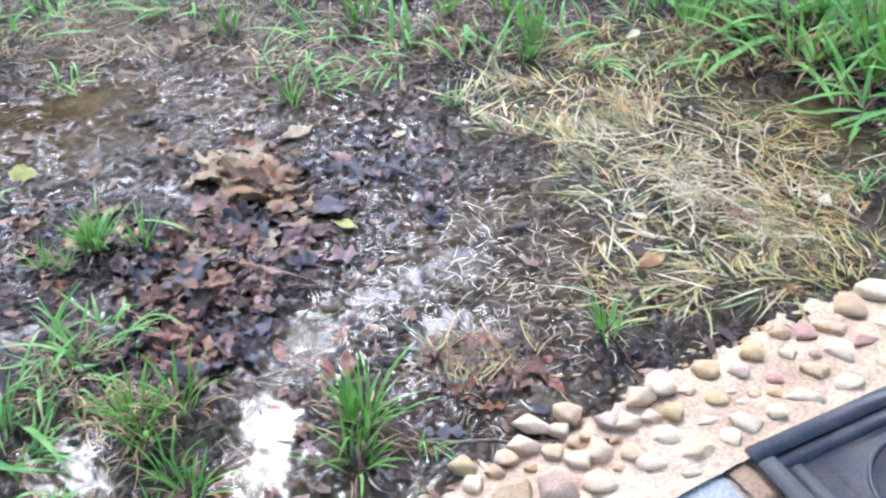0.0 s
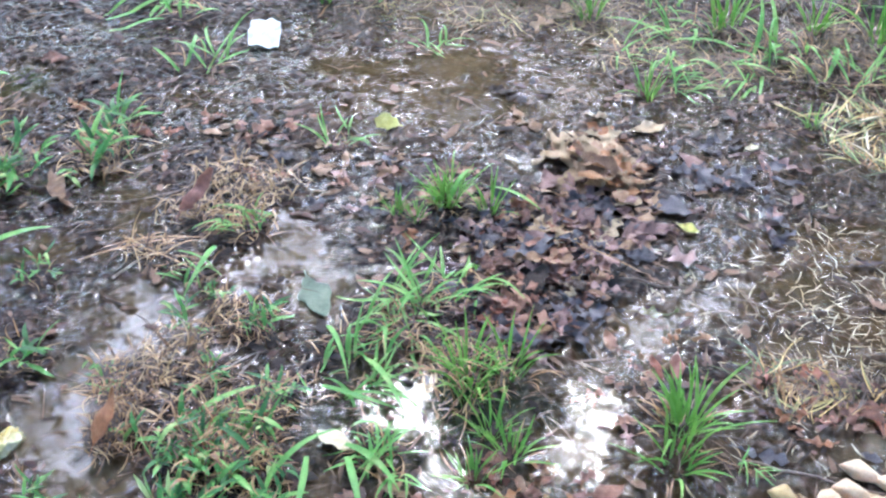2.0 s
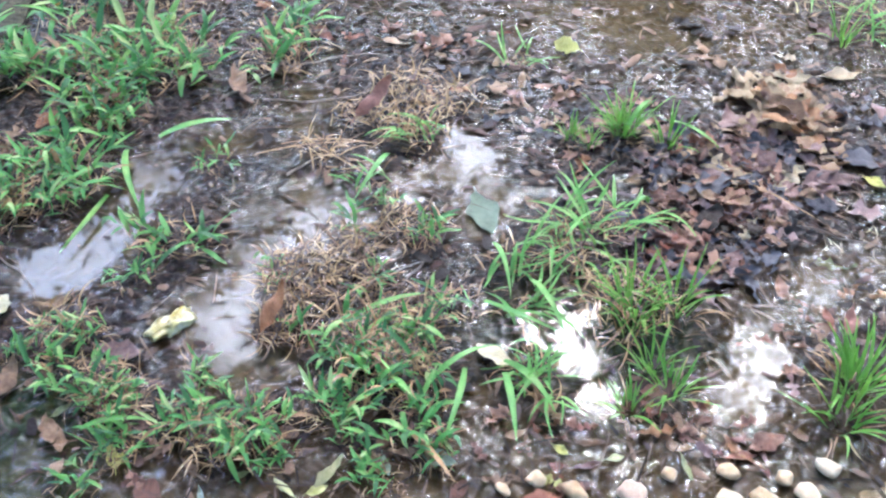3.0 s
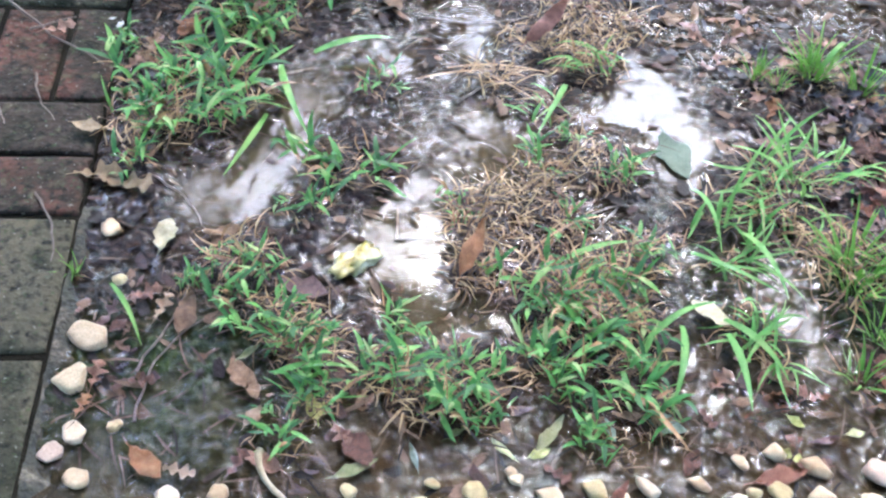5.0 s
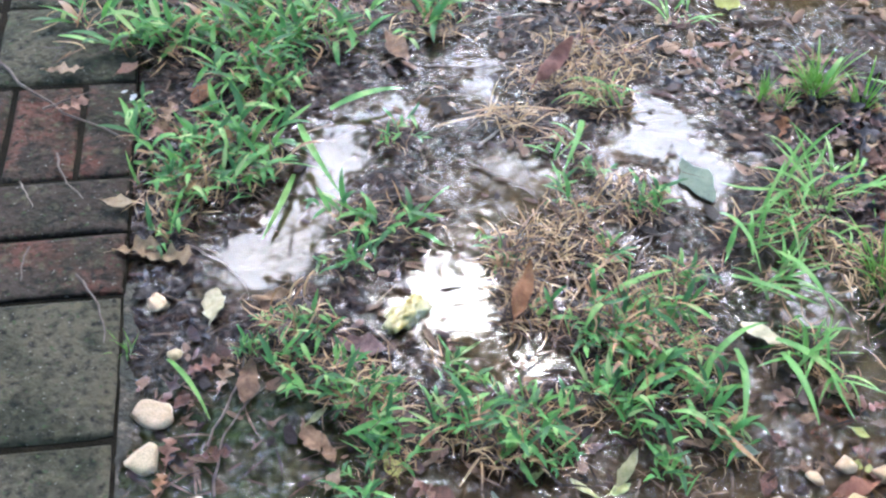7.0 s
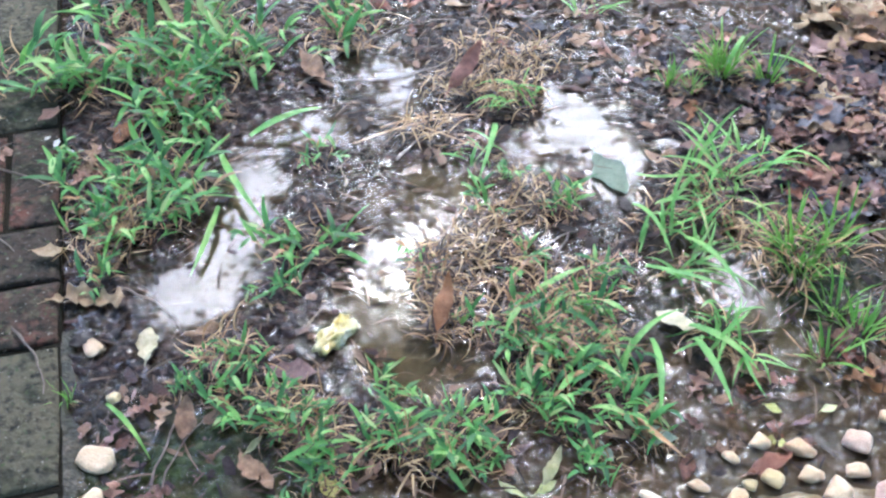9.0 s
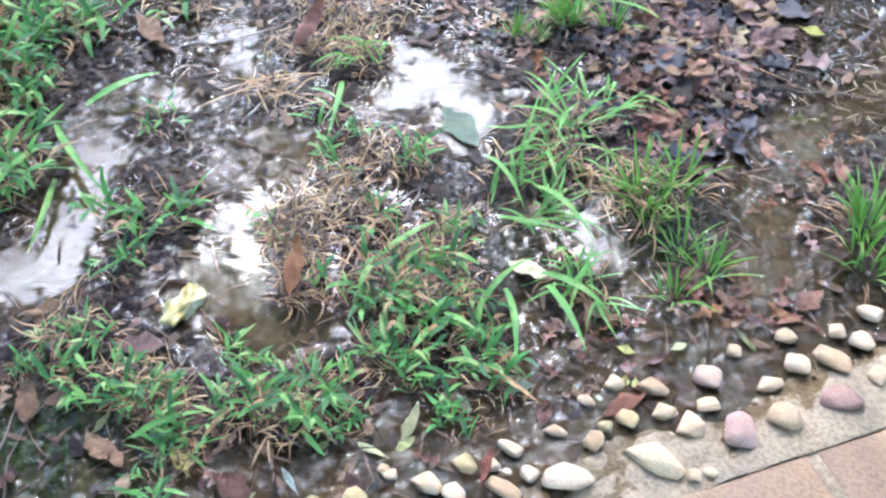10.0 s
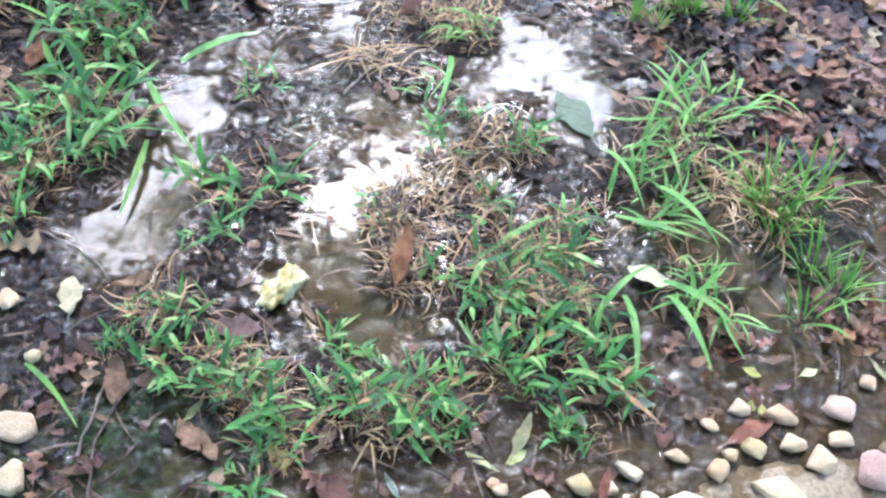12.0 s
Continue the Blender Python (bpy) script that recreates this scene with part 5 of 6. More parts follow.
def strand(verts, faces, base, heading, length, width, rise, droop, rnd, segs=6, crease=0.25, sway=0.5):
    """A tapering blade that rises and arches over, creased along its middle."""
    x, y, z = base
    slope = rise
    side = Vector((-math.sin(heading), math.cos(heading), 0))
    b0 = len(verts)
    wob = rnd.uniform(-sway, sway)
    for i in range(segs + 1):
        s = i / segs
        w = width * (0.55 + 1.3 * s if s < 0.3 else 0.94 * (1 - ((s - 0.3) / 0.7) ** 1.7)) * 0.5 + 0.0002
        low = crease * w
        verts.append((x - side.x * w, y - side.y * w, z + low))
        verts.append((x, y, z))
        verts.append((x + side.x * w, y + side.y * w, z + low))
        step = length / segs
        h = heading + wob * s
        x += math.cos(h) * math.cos(slope) * step
        y += math.sin(h) * math.cos(slope) * step
        z = max(z + math.sin(slope) * step, 0.001)
        slope -= droop / segs
    for i in range(segs):
        a = b0 + 3 * i
        faces += [(a, a + 3, a + 4, a + 1), (a + 1, a + 4, a + 5, a + 2)]
    return x, y, z


def thing_of(name, pieces, label, category, group):
    root = new(name)
    for piece, verts, faces, material in pieces:
        ob = mesh_object(piece, verts, faces, material, parent=root)
        if piece == "dead_grass":
            tagged(ob, "brown dead stems", kind="stuff")
    return tagged(root, label, category, group)


def shoots_thing(seed):
    """Creeping grass: leaning and upright stems with short broad leaves set alternately, over brown dead stems. Radius about 0.04."""
    rnd = random.Random(seed)
    pieces, dv, df = [], [], []
    for s in range(6):
        gv, gf = [], []
        pieces.append(("shoot", gv, gf, LAWN_GREEN))
        a, r = rnd.uniform(0, 6.28), 0.042 * rnd.random() ** 0.5
        x, y, z, head = r * math.cos(a), r * math.sin(a), rnd.uniform(0.0, 0.006), rnd.uniform(0, 6.28)
        steps = rnd.randint(2, 5)
        lean = rnd.uniform(0.05, 1.15)
        for k in range(steps):
            nx, ny, nz = x + 0.008 * math.cos(head), y + 0.008 * math.sin(head), z + 0.009 * lean
            strand(gv, gf, (x, y, z), head, 0.013, 0.0017, math.atan2(nz - z, 0.008), 0, rnd, 2)
            side = head + (1 if k % 2 else -1) * rnd.uniform(0.3, 1.5)
            tired = rnd.random() < 0.1
            long = rnd.choice([rnd.uniform(0.02, 0.035), rnd.uniform(0.034, 0.064)])
            strand(dv if tired else gv, df if tired else gf, (nx, ny, nz), side, long, rnd.uniform(0.0042, 0.0066) + 0.075 * long, rnd.uniform(-0.1, 1.15), rnd.uniform(0.0, 1.5), rnd, 5, rnd.uniform(0.0, 0.5), 0.9)
            x, y, z = nx, ny, nz
            head += rnd.uniform(-0.5, 0.5)
    for s in range(3):
        gv, gf = [], []
        pieces.append(("blade", gv, gf, LAWN_GREEN))
        a, r = rnd.uniform(0, 6.28), 0.045 * rnd.random() ** 0.5
        strand(gv, gf, (r * math.cos(a), r * math.sin(a), 0), rnd.uniform(0, 6.28), rnd.uniform(0.03, 0.075), rnd.uniform(0.002, 0.0045), rnd.uniform(0.2, 1.3), rnd.uniform(0.2, 1.6), rnd, 6, 0.3, 0.8)
    for s in range(48):
        a, r = rnd.uniform(0, 6.28), 0.055 * rnd.random() ** 0.5
        strand(dv, df, (r * math.cos(a), r * math.sin(a), rnd.uniform(0, 0.012)), rnd.uniform(0, 6.28), rnd.uniform(0.016, 0.055), rnd.uniform(0.0009, 0.0026), rnd.uniform(-0.1, 0.9), rnd.uniform(0, 1.8), rnd, 5, 0.25, 2.4)
    return thing_of("grass_clump", pieces + [("dead_grass", dv, df, DEAD_STEM)], "creeping bright green grass clump over brown dead stems", "grass", "creeping grass clumps")


def blades_thing(seed):
    """Longer arching blades, rooted apart."""
    rnd = random.Random(seed)
    pieces, dv, df = [], [], []
    lie = rnd.uniform(0, 6.28)
    for s in range(11):
        gv, gf = [], []
        pieces.append(("blade", gv, gf, LAWN_GREEN))
        a, r = rnd.uniform(0, 6.28), 0.05 * rnd.random() ** 0.5
        strand(gv, gf, (r * math.cos(a), r * math.sin(a), 0), lie + rnd.gauss(0, 1.1), rnd.uniform(0.045, 0.13), rnd.uniform(0.0035, 0.008), rnd.uniform(0.15, 1.25), rnd.uniform(0.5, 2.0), rnd, 8, rnd.uniform(0.05, 0.5), 0.9)
    for s in range(34):
        a, r = rnd.uniform(0, 6.28), 0.05 * rnd.random() ** 0.5
        strand(dv, df, (r * math.cos(a), r * math.sin(a), rnd.uniform(0, 0.008)), rnd.uniform(0, 6.28), rnd.uniform(0.02, 0.06), rnd.uniform(0.001, 0.003), rnd.uniform(0, 0.8), rnd.uniform(0, 1.5), rnd, 5, 0.25, 1.8)
    return thing_of("grass_clump", pieces + [("dead_grass", dv, df, DEAD_STEM)], "clump of long arching green grass blades in mud", "grass", "arching grass clumps")


def tuft_thing(seed):
    """An upright tuft of narrow blades."""
    rnd = random.Random(seed)
    pieces, dv, df = [], [], []
    for s in range(20):
        gv, gf = [], []
        pieces.append(("blade", gv, gf, TUFT_GREEN))
        a, r = rnd.uniform(0, 6.28), 0.022 * rnd.random() ** 0.5
        strand(gv, gf, (r * math.cos(a), r * math.sin(a), 0), a + rnd.uniform(-0.9, 0.9), rnd.uniform(0.04, 0.1), rnd.uniform(0.0028, 0.0055), rnd.uniform(0.85, 1.57), rnd.uniform(0.0, 1.1), rnd, 6, 0.35, 0.5)
    for s in range(20):
        a, r = rnd.uniform(0, 6.28), 0.03 * rnd.random() ** 0.5
        strand(dv, df, (r * math.cos(a), r * math.sin(a), 0), a + rnd.uniform(-0.8, 0.8), rnd.uniform(0.025, 0.065), rnd.uniform(0.0012, 0.003), rnd.uniform(0.1, 1.1), rnd.uniform(0.5, 1.8), rnd, 5, 0.25, 1.2)
    return thing_of("grass_tuft", pieces + [("dead_grass", dv, df, DEAD_STEM)], "upright tuft of narrow green grass standing in water", "grass", "upright grass tufts")


def plant(maker, count, spots, size, seed):
    """One clump at each spot: a few makes, turned and scaled."""
    rnd = random.Random(seed)
    makes = []
    for i, (x, y, r) in enumerate(spots):
        u, v = to_yard(x, y, TURN_W)
        z = 0.013 if u < EDGE_W else ground_at(x, y) - 0.001
        k = r / size * rnd.uniform(0.9, 1.1)
        m = pose(x, y, z, 0, 0, rnd.uniform(0, 360))
        if len(makes) < count:
            ob = maker(seed * 50 + i)
            makes.append(ob)
            ob.matrix_world = m
        else:
            ob = copy_thing(makes[i % count], m)
        ob.scale = (k, k, k)


plant(shoots_thing, 8, SHOOTS_NORTHWEST + [s for i, s in enumerate(SHOOTS_CENTRE + SHOOTS_SOUTH) if i % 7 != 3], 0.04, 1)
plant(blades_thing, 6, BLADES, 0.06, 2)
plant(tuft_thing, 5, TUFTS, 0.05, 3)
plant(tuft_thing, 5, [s for i, s in enumerate(FAR_TUFTS) if i % 3 == 0], 0.045, 4)
plant(blades_thing, 5, [s for i, s in enumerate(FAR_TUFTS) if i % 3], 0.045, 5)


# single blades: from x, y to x, y, width, rise in radians, tone
BLADE_TONES = {"green": LAWN_GREEN, "dark": TUFT_GREEN, "dry": DEAD_STEM}
SINGLE_BLADES = [
    (-1.107, 0.926, -1.03, 1.01, 0.013, 0.35, "green"), (-1.085, 0.775, -1.05, 0.647, 0.009, 0.1, "dark"), (-1.13, 0.875, -1.029, 0.737, 0.011, 0.35, "green"), (-1.059, 0.428, -0.966, 0.384, 0.006, 0.3, "dark"),
    (-1.12, 0.84, -1.148, 0.708, 0.011, 0.5, "green"), (-0.54, 0.95, -0.46, 0.86, 0.007, 0.6, "green"), (-0.46, 0.9, -0.37, 0.82, 0.009, 0.5, "green"), (-0.5, 0.84, -0.39, 0.8, 0.008, 0.4, "green"),
    (-0.43, 0.75, -0.33, 0.72, 0.011, 0.3, "green"), (-0.42, 0.73, -0.36, 0.64, 0.01, 0.4, "green"), (-0.47, 0.72, -0.42, 0.6, 0.009, 0.4, "green"), (-0.49, 0.6, -0.4, 0.565, 0.009, 0.15, "dry"),
    (-0.62, 0.84, -0.72, 0.66, 0.003, 0.3, "dry"), (-0.93, 1.0, -0.8, 1.08, 0.004, 0.2, "dry"), (-0.95, 0.96, -0.79, 1.06, 0.0035, 0.25, "dry"),
    (-0.9, 1.02, -0.74, 0.99, 0.003, 0.15, "dry"), (-0.46, 1.27, -0.43, 1.35, 0.008, 1.2, "green"), (-0.32, 1.31, -0.42, 1.33, 0.006, 0.5, "green"), (-0.77, 1.06, -0.73, 0.93, 0.009, 0.6, "green"),
    (-0.83, 0.42, -0.76, 0.47, 0.009, 0.5, "green"), (-1.2, 0.69, -1.16, 0.6, 0.005, 0.5, "green"), (-0.35, 1.2, -0.24, 1.22, 0.003, 0.1, "dry"),
    (-0.26, 1.25, -0.13, 1.2, 0.003, 0.15, "dry"), (-0.5, 0.66, -0.46, 0.78, 0.008, 0.6, "green"), (-0.64, 0.72, -0.56, 0.8, 0.009, 0.5, "green"),
]


def build_single_blades():
    rnd = random.Random(29)
    for x0, y0, x1, y1, width, rise, tone in SINGLE_BLADES:
        verts, faces = [], []
        head, far = math.atan2(y1 - y0, x1 - x0), math.hypot(x1 - x0, y1 - y0)
        strand(verts, faces, (x0, y0, ground_at(x0, y0) + 0.012), head, far * (1 + 0.12 * rise), width, rise, 2 * rise, rnd, 10, 0.25, 0.6)
        words = {"green": "long broad green grass blade arching over mud", "dark": "dark green grass blade lying over a puddle", "dry": "pale dry grass stalk lying across the mud"}[tone]
        tagged(mesh_object("grass_sprig", verts, faces, BLADE_TONES[tone]), words, "grass", "single grass sprigs")


build_single_blades()


def build_straw():
    """Flattened dead blades, too many to count: olive, bleached, ochre and still green ones, or thin brown ones. Last,
    pale bits that stand in for glints.
    """
    rnd = random.Random(31)
    words = {"olive": (STRAW_OLIVE, "flattened yellow-olive dead grass lying in water"), "pale": (STRAW_PALE, "bleached pale straw lying flat in water"), "ochre": (STRAW_OCHRE, "ochre dead grass lying flat in water"), "green": (STRAW_GREEN, "flattened yellowing green grass lying in water"), "stem": (DEAD_STEM, "tangled brown dead grass stems"), "rotten": (ROTTEN_STEM, "tangled dark brown rotten grass stems")}
    for i, (cx, cy, rx, ry) in enumerate(STRAW):
        brown = i in (3, 4, 7, 8)
        mats = {}
        for s in range(int((7500 if brown else 13500) * rx * ry + 650 * min(1.0, rx / 0.2) ** 2)):
            a, r = rnd.uniform(0, 6.28), rnd.random() ** 0.6
            x, y = cx + rx * r * math.cos(a), cy + ry * r * math.sin(a)
            u, v = to_yard(x, y, TURN_S)
            if v < EDGE_S + 0.12:
                continue
            patch, gap, hue = (float(lumps(np.array([x]), np.array([y]), size, seed)[0]) for size, seed in ((0.09, 33), (0.05, 34), (0.13, 35)))
            if (patch < -0.3 or gap < -0.35) and rnd.random() < 0.75:
                continue
            core = math.exp(-(((x - 0.5) / 0.14) ** 2 + ((y - 1.47) / 0.2) ** 2))
            if brown:
                tone = rnd.choice(["stem", "rotten", "rotten", "rotten", "olive"])
            elif i == 9:
                tone = rnd.choice(["ochre", "stem", "olive", "rotten", "rotten"])
            elif rnd.random() < 0.75 * core + 0.1:
                tone = "pale"
            elif rnd.random() < 0.36 + 0.4 * hue:
                tone = "ochre"
            else:
                tone = rnd.choice(["olive", "olive", "olive", "green", "stem"])
            verts, faces = mats.setdefault(tone, ([], []))
            head = rnd.gauss(2.1 + 2.0 * patch, 0.75) if not brown else rnd.uniform(0, 6.28)
            z = ground_at(x, y) + rnd.uniform(-0.001, 0.005)
            if tone in ("olive", "green", "pale") and not brown and rnd.random() < 0.55:
                strand(verts, faces, (x, y, z), head, rnd.uniform(0.04, 0.12), rnd.uniform(0.002, 0.0048), rnd.uniform(-0.05, 0.16), rnd.uniform(0, 0.4), rnd, 7, 0.1, 1.3)
            else:
                strand(verts, faces, (x, y, z), head, rnd.uniform(0.025, 0.09), rnd.uniform(0.0009, 0.0026), rnd.uniform(-0.05, 0.3), rnd.uniform(0, 0.9), rnd, 6, 0.25, 1.8)
        for tone, (verts, faces) in mats.items():
            material, label = words[tone]
            tagged(mesh_object("dead_straw", verts, faces, material), label, "dead grass", kind="stuff")
    # short pale strands: glints on wet fibres, put into colour as straw
    verts, faces = [], []
    for s in range(650):
        x, y = rnd.gauss(0.18, 0.14), rnd.gauss(1.22, 0.13)
        if to_yard(x, y, TURN_S)[1] < EDGE_S + 0.14:
            continue
        strand(verts, faces, (x, y, ground_at(x, y) + rnd.uniform(0, 0.002)), rnd.uniform(0, 6.28), rnd.uniform(0.01, 0.038), rnd.uniform(0.0005, 0.0013), rnd.uniform(-0.05, 0.12), rnd.uniform(0, 0.4), rnd, 5, 0.2, 1.4)
    tagged(mesh_object("straw_bits", verts, faces, STRAW_PALE), "short pale bits of straw standing in for glints on mud", "dead grass", kind="stuff")


build_straw()


def build_thatch():
    """Tangled brown dead stems under the creeping grass."""
    rnd = random.Random(37)
    for cx, cy, rx, ry in THATCH:
        verts, faces = [], []
        for s in range(int(27000 * rx * ry) + 60):
            a, r = rnd.uniform(0, 6.28), rnd.random() ** 0.6
            x, y = cx + rx * r * math.cos(a), cy + ry * r * math.sin(a)
            strand(verts, faces, (x, y, ground_at(x, y) + rnd.uniform(0.0, 0.026)), rnd.uniform(0, 6.28), rnd.uniform(0.012, 0.055), rnd.uniform(0.0009, 0.003), rnd.uniform(-0.3, 0.9), rnd.uniform(0, 1.8), rnd, 6, 0.25, 1.8)
        tagged(mesh_object("dead_thatch", verts, faces, ROTTEN_STEM if cy > 1.9 and cx < 0.3 else DEAD_STEM), "tangled brown dead grass stems under green grass", "dead grass", kind="stuff")


build_thatch()


def build_litter():
    """Small rotting flakes and fibres over the mud, too many to count."""
    rnd = random.Random(41)
    verts, faces = [], []
    n = 0
    while n < 7800:
        x, y = rnd.uniform(-1.7, 1.15), rnd.uniform(0.25, 2.3)
        u, v = to_yard(x, y, TURN_W)
        us, vs = to_yard(x, y, TURN_S)
        if u < EDGE_W + 0.01 or vs < EDGE_S + 0.1:
            continue
        h = bare(x, y)
        n += 1
        if h < -0.004 and rnd.random() < 0.8:
            continue
        head = rnd.uniform(0, 6.28)
        if rnd.random() < 0.9:
            strand(verts, faces, (x, y, max(h, 0) + 0.001), head, rnd.uniform(0.015, 0.06), rnd.uniform(0.001, 0.003), rnd.uniform(-0.1, 0.25), rnd.uniform(0, 0.5), rnd, 4)
        else:
            strand(verts, faces, (x, y, max(h, 0) + 0.001), head, rnd.uniform(0.01, 0.035), rnd.uniform(0.003, 0.01), rnd.uniform(-0.1, 0.2), rnd.uniform(-0.2, 0.5), rnd, 4, 0.3)
    ob = mesh_object("leaf_litter", verts, faces, LITTER)
    tagged(ob, "dark rotting bits of leaf and stem on mud", "leaf litter", kind="stuff")


build_litter()


def build_shards():
    """Torn scraps of sodden leaf pressed into the mud, too many to count."""
    rnd = random.Random(43)
    verts, faces = [], []
    count = 0
    while count < 2300:
        x, y = rnd.uniform(-1.55, 0.5), rnd.uniform(0.3, 2.1)
        if to_yard(x, y, TURN_W)[0] < EDGE_W + 0.01 or to_yard(x, y, TURN_S)[1] < EDGE_S + 0.11:
            continue
        count += 1
        h = bare(x, y)
        if (h < -0.003 and rnd.random() < 0.6) or (x > 0.15 and rnd.random() < 0.6):
            continue
        size, turn, sides = rnd.uniform(0.003, 0.011) * (0.5 if h < -0.003 else 1.0), rnd.uniform(0, 6.28), rnd.randint(5, 8)
        long, z, lean, tip = rnd.uniform(1.2, 3.2), (h if h > -0.003 else 0.0004) + rnd.uniform(0.0005, 0.0025), rnd.uniform(-0.2, 0.2), rnd.uniform(-0.2, 0.2)
        b = len(verts)
        verts.append((x, y, z + rnd.uniform(-0.1, 0.25) * size))
        for k in range(sides):
            a = 2 * math.pi * k / sides
            r = size * rnd.uniform(0.45, 1.15)
            p, q = r * long * math.cos(a), r * math.sin(a)
            verts.append((x + p * math.cos(turn) - q * math.sin(turn), y + p * math.sin(turn) + q * math.cos(turn), z + lean * p + tip * q))
        faces += [(b, b + 1 + k, b + 1 + (k + 1) % sides) for k in range(sides)]
    tagged(mesh_object("leaf_scraps", verts, faces, SHARDS), "torn scraps of brown sodden leaf on mud", "leaf litter", kind="stuff")


build_shards()

# ---------------------------------------------------------------- twigs and loose things
# twigs: from x, y to x, y, thickness in millimetres
TWIGS = [
    (-1.599, 0.809, -1.327, 0.738, 2.2), (-1.397, 0.602, -1.35, 0.569, 1.2), (-1.389, 0.67, -1.302, 0.61, 1.4), (-1.229, 0.492, -1.135, 0.417, 1.6),
    (-1.309, 0.508, -1.281, 0.457, 1.3), (-1.466, 0.741, -1.433, 0.801, 1.4), (-1.146, 0.602, -1.036, 0.567, 1.2), (-0.961, 0.351, -0.99, 0.49, 1.3),
    (-0.659, 0.719, -0.605, 0.888, 1.6), (-0.167, 1.193, 0.07, 1.209, 1.2), (-0.12, 1.362, -0.066, 1.248, 1.2), (0.047, 0.899, 0.243, 0.899, 1.6),
    (-0.522, 1.134, -0.399, 1.043, 1.2), (-1.09, 1.062, -1.058, 1.235, 1.6), (-1.034, 1.197, -0.91, 1.313, 1.2), (-0.617, 0.822, -0.613, 0.992, 1.2),
    (-0.922, 0.299, -0.946, 0.447, 1.3), (-0.885, 0.948, -0.837, 1.051, 1.6), (-1.029, 1.098, -0.853, 1.256, 1.2),
]


def build_twig(x0, y0, x1, y1, thick, rnd):
    bm = bmesh.new()
    pts = []
    length = math.hypot(x1 - x0, y1 - y0)
    nx, ny = -(y1 - y0) / length, (x1 - x0) / length
    bow = rnd.uniform(-0.12, 0.12) * length
    for i in range(9):
        s = i / 8
        k = bow * math.sin(math.pi * s) + 0.012 * length * math.sin(s * 17)
        x, y = x0 + (x1 - x0) * s + nx * k, y0 + (y1 - y0) * s + ny * k
        u, v = to_yard(x, y, TURN_W)
        us, vs = to_yard(x, y, TURN_S)
        z = 0.015 if u < EDGE_W else max(ground_at(x, y), border_top(us) if vs < EDGE_S + 0.1 else 0)
        pts.append((x, y, z + 0.003))
    tube(bm, pts, thick * 0.0012, 6, 0.4)
    tagged(part("twig", bm, TWIG, None), "thin brown curved twig lying on the ground", "twig", "twigs")


twig_rnd = random.Random(51)
for row in TWIGS:
    build_twig(*row, twig_rnd)


def build_pale_stem():
    """A pale peeled stem, curled, near the pebbles."""
    bm = bmesh.new()
    pts = [(-0.79, 0.336), (-0.787, 0.328), (-0.778, 0.318), (-0.766, 0.31), (-0.752, 0.304), (-0.737, 0.301)]
    tube(bm, [(x, y, ground_at(x, y) + 0.005) for x, y in pts], 0.0042, 8, 0.6)
    tagged(part("stem", bm, STRAW_PALE, None), "pale peeled curved stem lying on wet mud", "twig", "twigs")


build_pale_stem()


def lump(name, x, y, size, flat, seed, material, rough=0.3):
    bm = bmesh.new()
    bmesh.ops.create_icosphere(bm, subdivisions=4, radius=0.5)
    off = Vector((seed, seed * 1.7, 3.1))
    for v in bm.verts:
        v.co *= 1 + rough * noise.noise(v.co * 3 + off) + rough * 0.5 * noise.noise(v.co * 8 + off)
        v.co = Vector((v.co.x * size[0], v.co.y * size[1], v.co.z * flat))
    ob = part(name, bm, material, None)
    ob.matrix_world = pose(x, y, ground_at(x, y) + flat * 0.25, 0, 0, 78)
    return ob


tagged(lump("rotten_fruit", -0.845, 0.615, (0.058, 0.026), 0.02, 4, ROT, 0.8), "mushy yellow rotten fruit in a puddle", "rotten fruit")


def build_paper():
    """A crumpled sheet of white paper."""
    bm = bmesh.new()
    bmesh.ops.create_grid(bm, x_segments=14, y_segments=12, size=0.5)
    for v in bm.verts:
        n1 = noise.noise(v.co * 3.1 + Vector((4, 1, 0)))
        v.co = Vector((v.co.x * 0.06 * (1.1 - 0.25 * abs(v.co.y)), v.co.y * 0.07 * (1.1 - 0.3 * abs(v.co.x)), 0.014 + 0.007 * n1 + 0.005 * abs(noise.noise(v.co * 7)) + 0.02 * v.co.y))
    bmesh.ops.solidify(bm, geom=bm.faces[:], thickness=0.0012)
    ob = part("crumpled_paper", bm, PAPER, None, smooth=False)
    ob.matrix_world = pose(-0.987, 1.69, 0.006, 0, 0, 20)
    tagged(ob, "crumpled white paper scrap lying in mud", "paper")


build_paper()

# ---------------------------------------------------------------- trees round the yard, mirrored in the puddles


def leaf_cloud(points, size, rnd):
    verts, faces = [], []
    for p in points:
        a = Vector((rnd.gauss(0, 1), rnd.gauss(0, 1), rnd.gauss(0, 0.5))).normalized()
        b = a.cross(Vector((rnd.gauss(0, 1), rnd.gauss(0, 1), rnd.gauss(0, 1)))).normalized()
        k = size * rnd.uniform(0.6, 1.3)
        q, i = Vector(p), len(verts)
        verts += [tuple(q - a * k), tuple(q - b * k * 0.4), tuple(q + a * k), tuple(q + b * k * 0.4)]
        faces.append((i, i + 1, i + 2, i + 3))
    return verts, faces


def limb(bm, start, end, radius, rnd):
    a, b = Vector(start), Vector(end)
    pts = [a.lerp(b, s) + Vector((rnd.uniform(-1, 1), rnd.uniform(-1, 1), 0)) * 0.05 * (b - a).length * math.sin(math.pi * s) for s in np.linspace(0, 1, 6)]
    tube(bm, pts, radius, 7, 0.35)


